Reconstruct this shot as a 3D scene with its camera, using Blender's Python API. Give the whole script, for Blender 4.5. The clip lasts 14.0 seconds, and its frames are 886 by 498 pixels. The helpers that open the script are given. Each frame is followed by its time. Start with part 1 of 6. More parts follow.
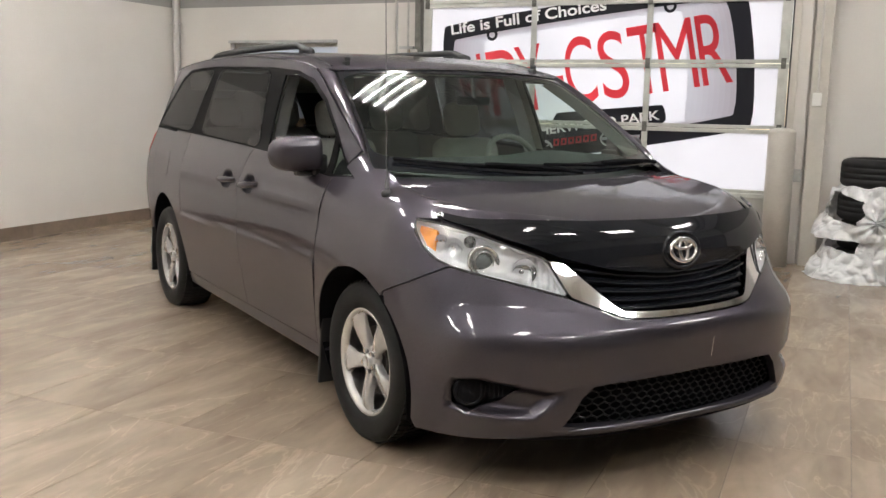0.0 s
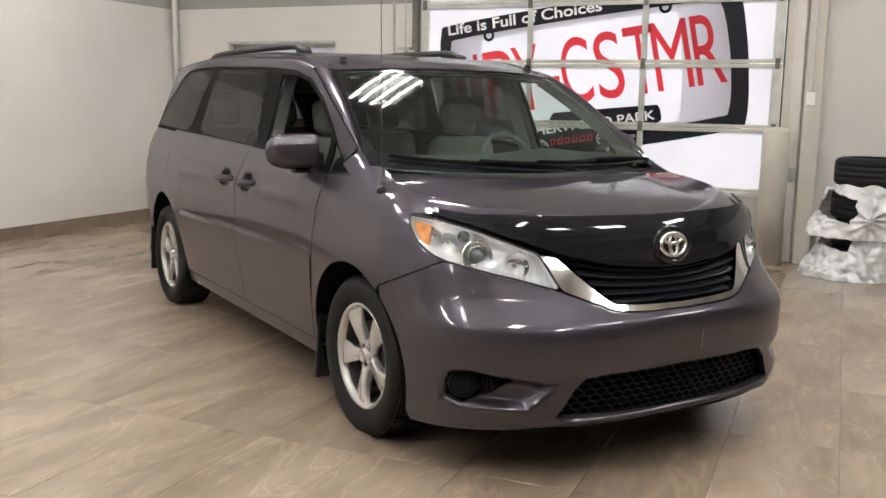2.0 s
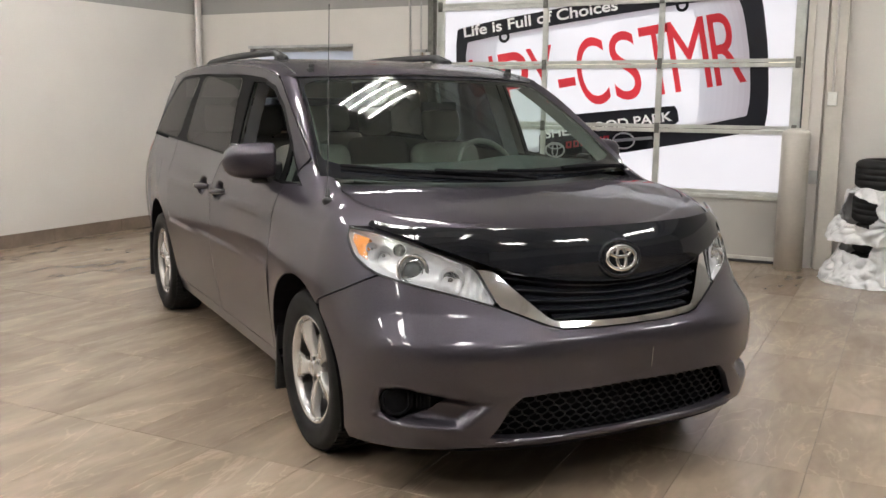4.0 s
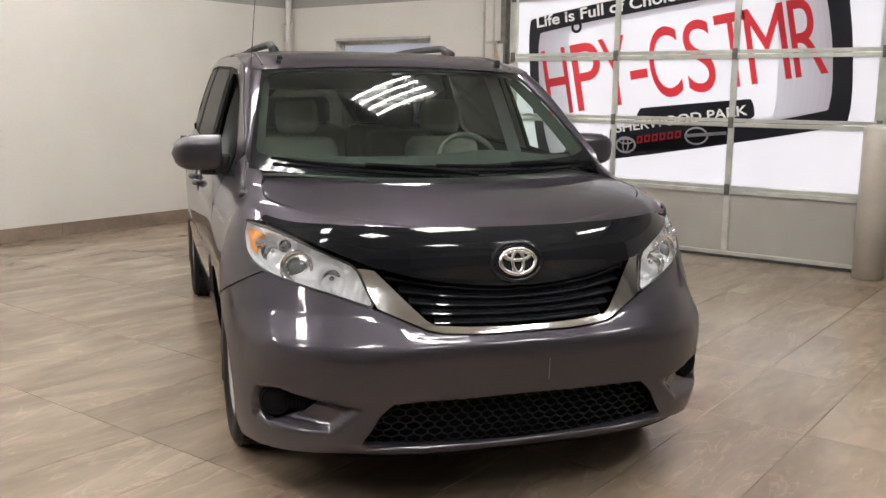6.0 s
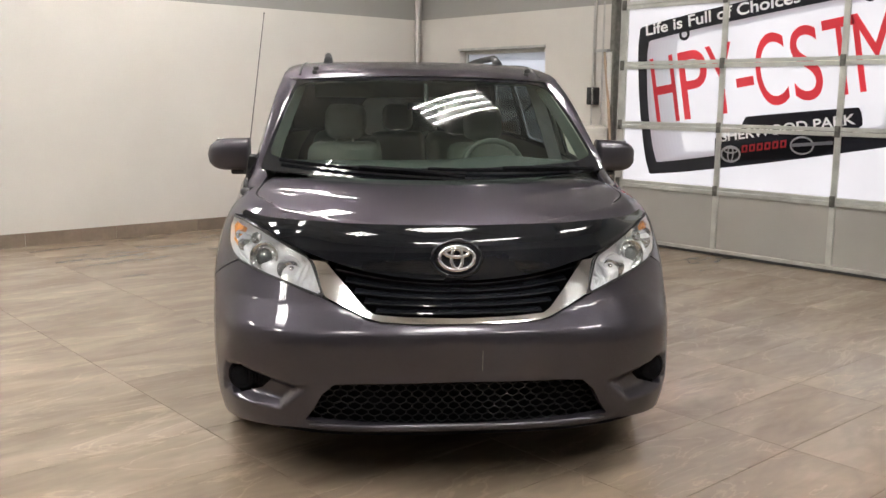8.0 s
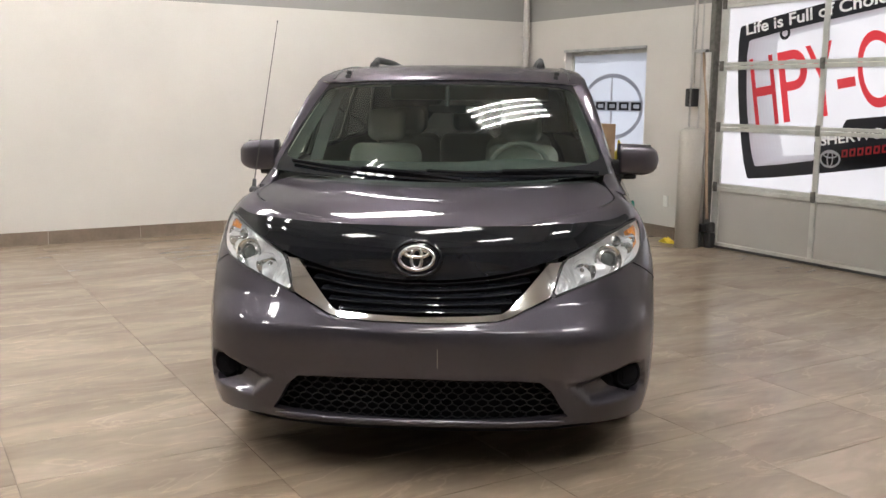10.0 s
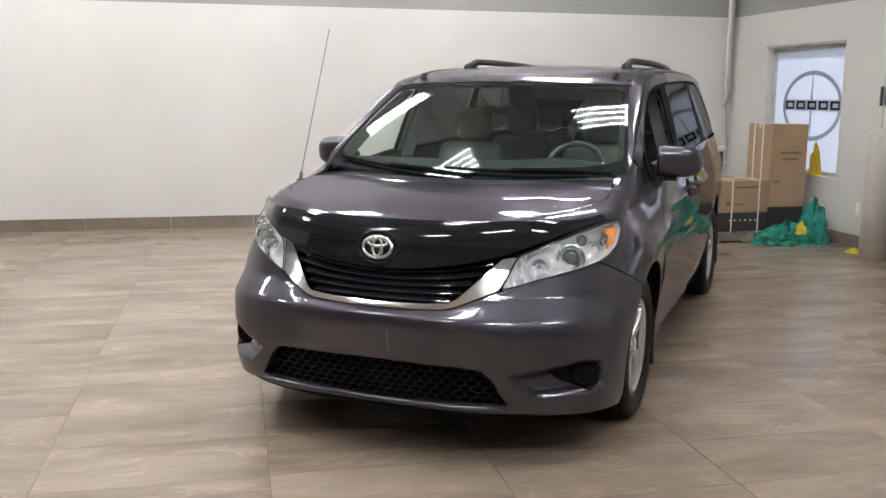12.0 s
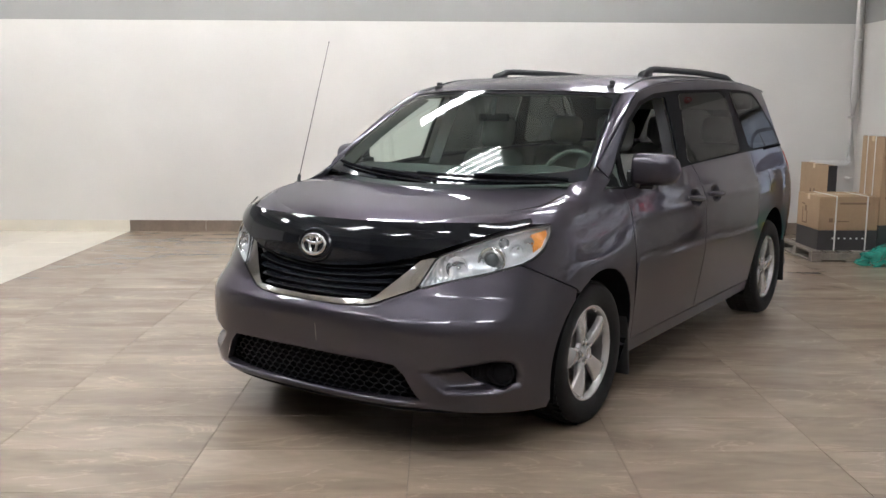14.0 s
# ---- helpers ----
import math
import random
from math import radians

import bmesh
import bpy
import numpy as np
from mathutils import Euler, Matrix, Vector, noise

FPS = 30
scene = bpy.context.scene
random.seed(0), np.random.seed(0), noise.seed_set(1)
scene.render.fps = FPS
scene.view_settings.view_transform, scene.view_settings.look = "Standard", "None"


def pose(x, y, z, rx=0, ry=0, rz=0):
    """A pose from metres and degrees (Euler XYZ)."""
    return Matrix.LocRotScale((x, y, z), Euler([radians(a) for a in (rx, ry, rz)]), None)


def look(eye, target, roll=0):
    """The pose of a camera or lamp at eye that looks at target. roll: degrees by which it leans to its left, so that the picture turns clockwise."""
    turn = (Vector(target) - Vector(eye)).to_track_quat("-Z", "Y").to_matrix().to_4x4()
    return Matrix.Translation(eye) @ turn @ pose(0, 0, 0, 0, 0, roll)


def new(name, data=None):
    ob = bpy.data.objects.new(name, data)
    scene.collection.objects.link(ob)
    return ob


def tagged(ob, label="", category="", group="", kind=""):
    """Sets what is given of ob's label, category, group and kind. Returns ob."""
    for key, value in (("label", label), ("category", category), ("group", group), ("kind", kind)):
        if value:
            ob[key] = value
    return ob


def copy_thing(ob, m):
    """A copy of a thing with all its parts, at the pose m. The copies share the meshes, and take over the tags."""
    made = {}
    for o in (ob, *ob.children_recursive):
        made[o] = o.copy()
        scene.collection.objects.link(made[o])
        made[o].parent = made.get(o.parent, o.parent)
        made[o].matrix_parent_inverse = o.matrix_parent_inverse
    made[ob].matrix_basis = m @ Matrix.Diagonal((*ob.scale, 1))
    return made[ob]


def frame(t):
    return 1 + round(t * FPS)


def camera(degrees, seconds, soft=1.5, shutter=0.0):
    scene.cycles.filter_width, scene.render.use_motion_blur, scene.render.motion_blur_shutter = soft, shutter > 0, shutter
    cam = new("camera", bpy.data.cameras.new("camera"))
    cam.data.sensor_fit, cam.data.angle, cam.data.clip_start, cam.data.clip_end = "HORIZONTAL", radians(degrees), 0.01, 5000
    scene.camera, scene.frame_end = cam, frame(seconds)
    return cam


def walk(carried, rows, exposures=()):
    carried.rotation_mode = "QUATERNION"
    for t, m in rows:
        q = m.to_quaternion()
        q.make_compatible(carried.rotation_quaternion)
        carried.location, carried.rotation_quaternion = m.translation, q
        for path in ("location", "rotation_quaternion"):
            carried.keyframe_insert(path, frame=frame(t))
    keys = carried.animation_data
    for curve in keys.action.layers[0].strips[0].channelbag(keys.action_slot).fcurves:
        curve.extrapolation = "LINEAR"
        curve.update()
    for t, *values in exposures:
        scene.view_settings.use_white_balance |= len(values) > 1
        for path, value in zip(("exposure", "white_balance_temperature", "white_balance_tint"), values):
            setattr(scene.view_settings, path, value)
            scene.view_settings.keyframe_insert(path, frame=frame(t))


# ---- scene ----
cam = camera(51.2, 14.0)
PATH = [
    (0, (0.086, -0.076, 1.452), (-0.691, 1.74, 1.137), 1.1),
    (0.5, (0.084, -0.09, 1.428), (-0.693, 1.727, 1.117), 1.1),
    (1, (0.109, -0.116, 1.426), (-0.669, 1.7, 1.116), 1.0),
    (1.5, (0.127, -0.127, 1.434), (-0.649, 1.689, 1.122), 1.0),
    (2, (0.132, -0.131, 1.436), (-0.644, 1.686, 1.125), 1.0),
    (2.5, (0.149, -0.112, 1.452), (-0.627, 1.705, 1.14), 1.0),
    (3, (0.152, -0.083, 1.45), (-0.624, 1.733, 1.136), 0.9),
    (3.5, (0.248, 0.007, 1.446), (-0.552, 1.813, 1.133), 0.7),
    (4, (0.51, 0.16, 1.482), (-0.381, 1.922, 1.167), 0.5),
    (4.2, (0.589, 0.231, 1.477), (-0.321, 1.984, 1.161), 0.4),
    (6.3, (1.416, 0.923, 1.495), (0.171, 2.454, 1.171), 0.5),
    (6.5, (1.504, 0.992, 1.497), (0.22, 2.492, 1.183), 0.4),
    (7, (1.722, 1.079, 1.484), (0.366, 2.517, 1.179), 0.5),
    (7.5, (2.008, 1.107, 1.506), (0.589, 2.482, 1.199), 0.5),
    (8, (2.12, 1.257, 1.497), (0.634, 2.557, 1.176), 0.6),
    (8.5, (2.183, 1.378, 1.511), (0.632, 2.6, 1.194), 0.7),
    (8.7, (2.239, 1.393, 1.513), (0.675, 2.6, 1.2), 0.7),
    (10.8, (3.059, 2.293, 1.536), (1.261, 3.111, 1.215), 0.4),
    (11, (3.187, 2.407, 1.544), (1.364, 3.167, 1.228), 0.4),
    (11.5, (3.364, 2.652, 1.538), (1.485, 3.253, 1.212), 0.5),
    (12, (3.402, 3.0, 1.55), (1.478, 3.433, 1.216), 0.4),
    (12.5, (3.488, 3.27, 1.535), (1.537, 3.563, 1.211), 0.4),
    (13, (3.666, 3.552, 1.554), (1.703, 3.757, 1.234), 0.4),
    (13.5, (3.735, 3.82, 1.516), (1.761, 3.921, 1.209), 0.3),
    (14, (3.704, 4.137, 1.521), (1.728, 4.152, 1.215), 0.3),
]
walk(cam, [(t, look(eye, target, roll)) for t, eye, target, roll in PATH], exposures=[(0.0, 1.12, 6500.0, 10.0), (4.0, 1.09, 6500.0, 10.0), (7.5, 1.06, 6570.0, 10.0), (8.5, 1.05, 6560.0, 10.0), (11.0, 1.05, 6300.0, 10.0), (12.0, 1.05, 6060.0, 10.0), (14.0, 1.04, 6000.0, 10.0)])

# ---- world and light ----
world = bpy.data.worlds.new("sky")
scene.world = world
world.use_nodes = True
wn = world.node_tree.nodes
wl = world.node_tree.links
sky = wn.new("ShaderNodeTexSky")
sky.sky_type = 'NISHITA'
sky.sun_disc = False
sky.sun_elevation = radians(38)
sky.sun_rotation = radians(20)
wl.new(sky.outputs[0], wn["Background"].inputs[0])
wn["Background"].inputs[1].default_value = 0.12
CEILING = 5.2
sun = new("sun", bpy.data.lights.new("sun", 'SUN'))
sun.data.energy = 3.0
sun.data.angle = radians(0.5)
sun.data.color = (1.0, 0.95, 0.88)
sun.matrix_basis = look((2.0, 20.0, 13.0), (-1.5, 9.2, 1.5))

# ---- materials ----
def mat(name, color, rough=0.5, metal=0.0, grain=0.0, grain_scale=40.0, bump=0.0, bump_scale=200.0,
        stain=0.0, stain_scale=2.0, coat=0.0, trans=0.0, alpha=1.0, ior=1.5, vary=0.0, spec=0.5):
    """A Principled material with variation at two scales, relief and a random tone for each object."""
    m = bpy.data.materials.new(name)
    m.use_nodes = True
    nt = m.node_tree
    n, l = nt.nodes, nt.links
    b = n["Principled BSDF"]
    b.inputs["Roughness"].default_value = rough
    b.inputs["Metallic"].default_value = metal
    b.inputs["Coat Weight"].default_value = coat
    b.inputs["Coat Roughness"].default_value = 0.03
    b.inputs["Transmission Weight"].default_value = trans
    b.inputs["Alpha"].default_value = alpha
    b.inputs["IOR"].default_value = ior
    b.inputs["Specular IOR Level"].default_value = spec
    b.inputs["Base Color"].default_value = (*color, 1)
    tc = n.new("ShaderNodeTexCoord")
    if grain or stain or vary:
        last = None
        for amount, scale, detail in ((stain, stain_scale, 6), (grain, grain_scale, 4)):
            if not amount:
                continue
            t = n.new("ShaderNodeTexNoise")
            t.inputs["Scale"].default_value = scale
            t.inputs["Detail"].default_value = detail
            l.new(tc.outputs["Object"], t.inputs["Vector"])
            mr = n.new("ShaderNodeMapRange")
            mr.inputs["From Min"].default_value, mr.inputs["From Max"].default_value = 0.3, 0.7
            mr.inputs["To Min"].default_value, mr.inputs["To Max"].default_value = 1 - amount, 1 + amount
            l.new(t.outputs["Fac"], mr.inputs["Value"])
            if last is None:
                last = mr.outputs[0]
            else:
                mu = n.new("ShaderNodeMath")
                mu.operation = 'MULTIPLY'
                l.new(last, mu.inputs[0])
                l.new(mr.outputs[0], mu.inputs[1])
                last = mu.outputs[0]
        if vary:
            oi = n.new("ShaderNodeObjectInfo")
            mr = n.new("ShaderNodeMapRange")
            mr.inputs["To Min"].default_value, mr.inputs["To Max"].default_value = 1 - vary, 1 + vary
            l.new(oi.outputs["Random"], mr.inputs["Value"])
            if last is None:
                last = mr.outputs[0]
            else:
                mu = n.new("ShaderNodeMath")
                mu.operation = 'MULTIPLY'
                l.new(last, mu.inputs[0])
                l.new(mr.outputs[0], mu.inputs[1])
                last = mu.outputs[0]
        vm = n.new("ShaderNodeVectorMath")
        vm.operation = 'SCALE'
        vm.inputs[0].default_value = color
        l.new(last, vm.inputs["Scale"])
        l.new(vm.outputs[0], b.inputs["Base Color"])
    if bump:
        t = n.new("ShaderNodeTexNoise")
        t.inputs["Scale"].default_value = bump_scale
        t.inputs["Detail"].default_value = 3
        l.new(tc.outputs["Object"], t.inputs["Vector"])
        bp = n.new("ShaderNodeBump")
        bp.inputs["Strength"].default_value = bump
        bp.inputs["Distance"].default_value = 0.002
        l.new(t.outputs["Fac"], bp.inputs["Height"])
        l.new(bp.outputs[0], b.inputs["Normal"])
    return m


def glow(name, color, strength):
    m = bpy.data.materials.new(name)
    m.use_nodes = True
    b = m.node_tree.nodes["Principled BSDF"]
    b.inputs["Base Color"].default_value = (0.8, 0.8, 0.8, 1)
    b.inputs["Emission Color"].default_value = (*color, 1)
    b.inputs["Emission Strength"].default_value = strength
    return m


def backlit(name, color, share=0.75):
    """Printed film or frosted glass that daylight shines through."""
    m = bpy.data.materials.new(name)
    m.use_nodes = True
    n, l = m.node_tree.nodes, m.node_tree.links
    n.remove(n["Principled BSDF"])
    out = n["Material Output"]
    d, tr, mx = n.new("ShaderNodeBsdfDiffuse"), n.new("ShaderNodeBsdfTranslucent"), n.new("ShaderNodeMixShader")
    tc, noi, mr, vm = n.new("ShaderNodeTexCoord"), n.new("ShaderNodeTexNoise"), n.new("ShaderNodeMapRange"), n.new("ShaderNodeVectorMath")
    noi.inputs["Scale"].default_value = 1.5
    mr.inputs["To Min"].default_value, mr.inputs["To Max"].default_value = 0.92, 1.06
    vm.operation = 'SCALE'
    vm.inputs[0].default_value = color
    l.new(tc.outputs["Object"], noi.inputs["Vector"])
    l.new(noi.outputs["Fac"], mr.inputs["Value"])
    l.new(mr.outputs[0], vm.inputs["Scale"])
    l.new(vm.outputs[0], d.inputs["Color"])
    l.new(vm.outputs[0], tr.inputs["Color"])
    mx.inputs["Fac"].default_value = share
    l.new(d.outputs[0], mx.inputs[1])
    l.new(tr.outputs[0], mx.inputs[2])
    gl, mg = n.new("ShaderNodeBsdfGlossy"), n.new("ShaderNodeMixShader")
    gl.inputs["Roughness"].default_value = 0.15
    mg.inputs["Fac"].default_value = 0.03
    l.new(mx.outputs[0], mg.inputs[1])
    l.new(gl.outputs[0], mg.inputs[2])
    l.new(mg.outputs[0], out.inputs["Surface"])
    return m


def stone_tile():
    """Honed brown-grey porcelain with drawn-out veins along its length."""
    m = mat("stone_tile", (0.27, 0.215, 0.165), rough=0.3, spec=0.45)
    n, l = m.node_tree.nodes, m.node_tree.links
    b = n["Principled BSDF"]
    geo, oi = n.new("ShaderNodeNewGeometry"), n.new("ShaderNodeObjectInfo")
    sep, comb = n.new("ShaderNodeVectorMath"), n.new("ShaderNodeVectorMath")
    sep.operation = 'MULTIPLY'
    sep.inputs[1].default_value = (1.9, 0.55, 1)
    l.new(geo.outputs["Position"], sep.inputs[0])
    comb.operation = 'ADD'
    off = n.new("ShaderNodeVectorMath")
    off.operation = 'SCALE'
    off.inputs[0].default_value = (37.0, 21.0, 11.0)
    l.new(oi.outputs["Random"], off.inputs["Scale"])
    l.new(sep.outputs[0], comb.inputs[0])
    l.new(off.outputs[0], comb.inputs[1])
    n1, n2, n3 = (n.new("ShaderNodeTexNoise") for _ in range(3))
    for t, s, d, w in ((n1, 1.1, 6, 1.4), (n2, 6.0, 12, 1.2), (n3, 90, 3, 0)):
        t.inputs["Scale"].default_value, t.inputs["Detail"].default_value, t.inputs["Distortion"].default_value = s, d, w
        l.new(comb.outputs[0], t.inputs["Vector"])
    r = n.new("ShaderNodeValToRGB")
    e = r.color_ramp.elements
    e[0].position, e[0].color = 0.3, (0.205, 0.156, 0.114, 1)
    e[1].position, e[1].color = 0.72, (0.345, 0.275, 0.212, 1)
    mid = r.color_ramp.elements.new(0.5)
    mid.color = (0.262, 0.203, 0.150, 1)
    l.new(n1.outputs["Fac"], r.inputs["Fac"])
    mr = n.new("ShaderNodeMapRange")
    mr.inputs["From Min"].default_value, mr.inputs["From Max"].default_value = 0.3, 0.7
    mr.inputs["To Min"].default_value, mr.inputs["To Max"].default_value = 0.91, 1.08
    l.new(n2.outputs["Fac"], mr.inputs["Value"])
    mr2 = n.new("ShaderNodeMapRange")
    mr2.inputs["To Min"].default_value, mr2.inputs["To Max"].default_value = 0.97, 1.03
    l.new(oi.outputs["Random"], mr2.inputs["Value"])
    mu = n.new("ShaderNodeMath")
    mu.operation = 'MULTIPLY'
    l.new(mr.outputs[0], mu.inputs[0])
    l.new(mr2.outputs[0], mu.inputs[1])
    # thin pale veins
    n4 = n.new("ShaderNodeTexNoise")
    n4.inputs["Scale"].default_value, n4.inputs["Detail"].default_value, n4.inputs["Distortion"].default_value = 1.4, 12, 2.2
    l.new(comb.outputs[0], n4.inputs["Vector"])
    ab, ad, vein = n.new("ShaderNodeMath"), n.new("ShaderNodeMath"), n.new("ShaderNodeMapRange")
    ad.operation, ab.operation = 'SUBTRACT', 'ABSOLUTE'
    ad.inputs[1].default_value = 0.56
    l.new(n4.outputs["Fac"], ad.inputs[0])
    l.new(ad.outputs[0], ab.inputs[0])
    vein.inputs["From Min"].default_value, vein.inputs["From Max"].default_value = 0.0, 0.016
    vein.inputs["To Min"].default_value, vein.inputs["To Max"].default_value = 1.22, 1.0
    l.new(ab.outputs[0], vein.inputs["Value"])
    mv = n.new("ShaderNodeMath")
    mv.operation = 'MULTIPLY'
    l.new(mu.outputs[0], mv.inputs[0])
    l.new(vein.outputs[0], mv.inputs[1])
    mu = mv
    vm = n.new("ShaderNodeVectorMath")
    vm.operation = 'SCALE'
    l.new(r.outputs[0], vm.inputs[0])
    l.new(mu.outputs[0], vm.inputs["Scale"])
    l.new(vm.outputs[0], b.inputs["Base Color"])
    rr = n.new("ShaderNodeMapRange")
    rr.inputs["To Min"].default_value, rr.inputs["To Max"].default_value = 0.17, 0.30
    l.new(n2.outputs["Fac"], rr.inputs["Value"])
    l.new(rr.outputs[0], b.inputs["Roughness"])
    bp = n.new("ShaderNodeBump")
    bp.inputs["Strength"].default_value, bp.inputs["Distance"].default_value = 0.12, 0.001
    l.new(n3.outputs["Fac"], bp.inputs["Height"])
    l.new(bp.outputs[0], b.inputs["Normal"])
    return m


def car_paint(name="grey_metallic_paint", wet=0.0):
    """Predawn-grey metallic paint: flake under a clear coat, slightly violet."""
    m = mat(name, (0.064, 0.0583, 0.0705), rough=0.38, metal=0.74, coat=0.85, spec=0.0)
    n, l = m.node_tree.nodes, m.node_tree.links
    b = n["Principled BSDF"]
    b.inputs["Specular Tint"].default_value = (0.60, 0.56, 0.60, 1)
    b.inputs["Coat IOR"].default_value = 1.52
    tc = n.new("ShaderNodeTexCoord")
    v = n.new("ShaderNodeTexVoronoi")
    v.inputs["Scale"].default_value = 900
    l.new(tc.outputs["Object"], v.inputs["Vector"])
    dust_haze = n.new("ShaderNodeTexNoise")
    dust_haze.inputs["Scale"].default_value = 3.0
    dust_haze.inputs["Detail"].default_value = 8
    l.new(tc.outputs["Object"], dust_haze.inputs["Vector"])
    mr = n.new("ShaderNodeMapRange")
    mr.inputs["To Min"].default_value, mr.inputs["To Max"].default_value = 0.8, 1.25
    l.new(v.outputs["Color"], mr.inputs["Value"])
    vm = n.new("ShaderNodeVectorMath")
    vm.operation = 'SCALE'
    vm.inputs[0].default_value = (0.064, 0.0583, 0.0705)
    l.new(mr.outputs[0], vm.inputs["Scale"])
    l.new(vm.outputs[0], b.inputs["Base Color"])
    cr = n.new("ShaderNodeMapRange")
    cr.inputs["From Min"].default_value, cr.inputs["From Max"].default_value = 0.35, 0.7
    cr.inputs["To Min"].default_value, cr.inputs["To Max"].default_value = (0.05, 0.22) if wet else (0.008, 0.035)
    l.new(dust_haze.outputs["Fac"], cr.inputs["Value"])
    l.new(cr.outputs[0], b.inputs["Coat Roughness"])
    if wet:
        # drying drops and runs on the clear coat
        dv, dn, mixh, bp = n.new("ShaderNodeTexVoronoi"), n.new("ShaderNodeTexNoise"), n.new("ShaderNodeMath"), n.new("ShaderNodeBump")
        dv.inputs["Scale"].default_value = 48
        dn.inputs["Scale"].default_value, dn.inputs["Detail"].default_value = 7, 6
        for t in (dv, dn):
            l.new(tc.outputs["Object"], t.inputs["Vector"])
        mixh.operation = 'MULTIPLY'
        l.new(dv.outputs["Distance"], mixh.inputs[0])
        l.new(dn.outputs["Fac"], mixh.inputs[1])
        bp.inputs["Strength"].default_value, bp.inputs["Distance"].default_value = wet, 0.004
        l.new(mixh.outputs[0], bp.inputs["Height"])
        l.new(bp.outputs[0], b.inputs["Coat Normal"])
    return m


def clear_glass(name, tint, alpha, dust_haze=0.0, edge=0.9):
    """A thin pane: it lets light straight through, tinted, and mirrors by Fresnel."""
    m = bpy.data.materials.new(name)
    m.use_nodes = True
    n, l = m.node_tree.nodes, m.node_tree.links
    n.remove(n["Principled BSDF"])
    tr, gl, mx, lw = n.new("ShaderNodeBsdfTransparent"), n.new("ShaderNodeBsdfGlossy"), n.new("ShaderNodeMixShader"), n.new("ShaderNodeLayerWeight")
    lw.inputs["Blend"].default_value = 0.5
    po, fr = n.new("ShaderNodeMath"), n.new("ShaderNodeMath")
    po.operation, fr.operation = 'POWER', 'MULTIPLY_ADD'
    po.inputs[1].default_value = 5.0
    fr.inputs[1].default_value, fr.inputs[2].default_value = edge, 0.05
    l.new(lw.outputs["Facing"], po.inputs[0])
    l.new(po.outputs[0], fr.inputs[0])
    tr.inputs["Color"].default_value = (*[c * alpha for c in tint], 1)
    gl.inputs["Roughness"].default_value = 0.01
    l.new(fr.outputs[0], mx.inputs["Fac"])
    l.new(tr.outputs[0], mx.inputs[1])
    l.new(gl.outputs[0], mx.inputs[2])
    last = mx.outputs[0]
    # even pale diffuse mix: haze painted into the pane
    if dust_haze:
        df, md = n.new("ShaderNodeBsdfDiffuse"), n.new("ShaderNodeMixShader")
        df.inputs["Color"].default_value = (0.5, 0.56, 0.52, 1)
        md.inputs["Fac"].default_value = dust_haze
        l.new(last, md.inputs[1])
        l.new(df.outputs[0], md.inputs[2])
        last = md.outputs[0]
    l.new(last, n["Material Output"].inputs["Surface"])
    return m


M_WALL = mat("cream_wall_paint", (0.60, 0.566, 0.527), rough=0.75, stain=0.03, stain_scale=1.2, grain=0.015, grain_scale=60, bump=0.12, bump_scale=350)
M_BAND = mat("grey_wall_paint", (0.29, 0.28, 0.26), rough=0.75, stain=0.03, stain_scale=1.2, grain=0.015, grain_scale=60, bump=0.12, bump_scale=350)
# for walls out of view, dark so that the van reflects less
M_DARKWALL = mat("unseen_wall_dark_grey", (0.075, 0.072, 0.072), rough=0.7, stain=0.05, stain_scale=1.2, grain=0.015, grain_scale=60)
M_CEIL = mat("grey_ceiling_paint", (0.68, 0.68, 0.66), rough=0.8, stain=0.04)
M_TILE = stone_tile()
M_GROUT = mat("brown_grout", (0.145, 0.112, 0.085), rough=0.9, grain=0.2, grain_scale=120)
M_BASE = mat("brown_base_tile", (0.19, 0.145, 0.11), rough=0.35, stain=0.12, stain_scale=5, grain=0.06, grain_scale=40, vary=0.06)
M_LTILE = mat("ivory_tile", (0.66, 0.6, 0.5), rough=0.25, stain=0.05, stain_scale=3, vary=0.02)
M_ALU = mat("aluminium_rail", (0.54, 0.54, 0.50), rough=0.4, metal=0.3, stain=0.15, stain_scale=6, grain=0.05, grain_scale=80)
M_STEEL = mat("galvanised_steel", (0.42, 0.42, 0.41), rough=0.45, metal=0.6, stain=0.2, stain_scale=8)
M_HINGE = mat("tarnished_hinge_steel", (0.15, 0.145, 0.13), rough=0.45, metal=0.5, stain=0.25, stain_scale=20)
M_DARK = mat("dark_steel", (0.05, 0.05, 0.05), rough=0.5, metal=0.4, stain=0.2)
M_FILM = backlit("white_film", (0.70, 0.70, 0.73))
M_WINFILM = backlit("window_film", (0.60, 0.625, 0.68))
M_FROST = backlit("frosted_panel", (0.44, 0.42, 0.39), share=0.25)
M_BOLLARD = mat("beige_gloss_paint", (0.52, 0.485, 0.43), rough=0.4, stain=0.05, stain_scale=4, grain=0.03)
M_PIPE = mat("white_pipe_paint", (0.58, 0.555, 0.52), rough=0.45, stain=0.05)
M_CARD = mat("brown_cardboard", (0.34, 0.23, 0.138), rough=0.85, stain=0.07, stain_scale=5, grain=0.05, grain_scale=90, vary=0.06)
M_CARD_DK = mat("dark_cardboard", (0.035, 0.03, 0.03), rough=0.7, stain=0.15)
M_TAPE = mat("packing_tape", (0.52, 0.38, 0.22), rough=0.3)
M_STRAP = mat("white_strap", (0.7, 0.7, 0.66), rough=0.5)
M_PALLET = mat("weathered_pallet_wood", (0.20, 0.17, 0.14), rough=0.85, stain=0.2, stain_scale=9, grain=0.12, grain_scale=70)
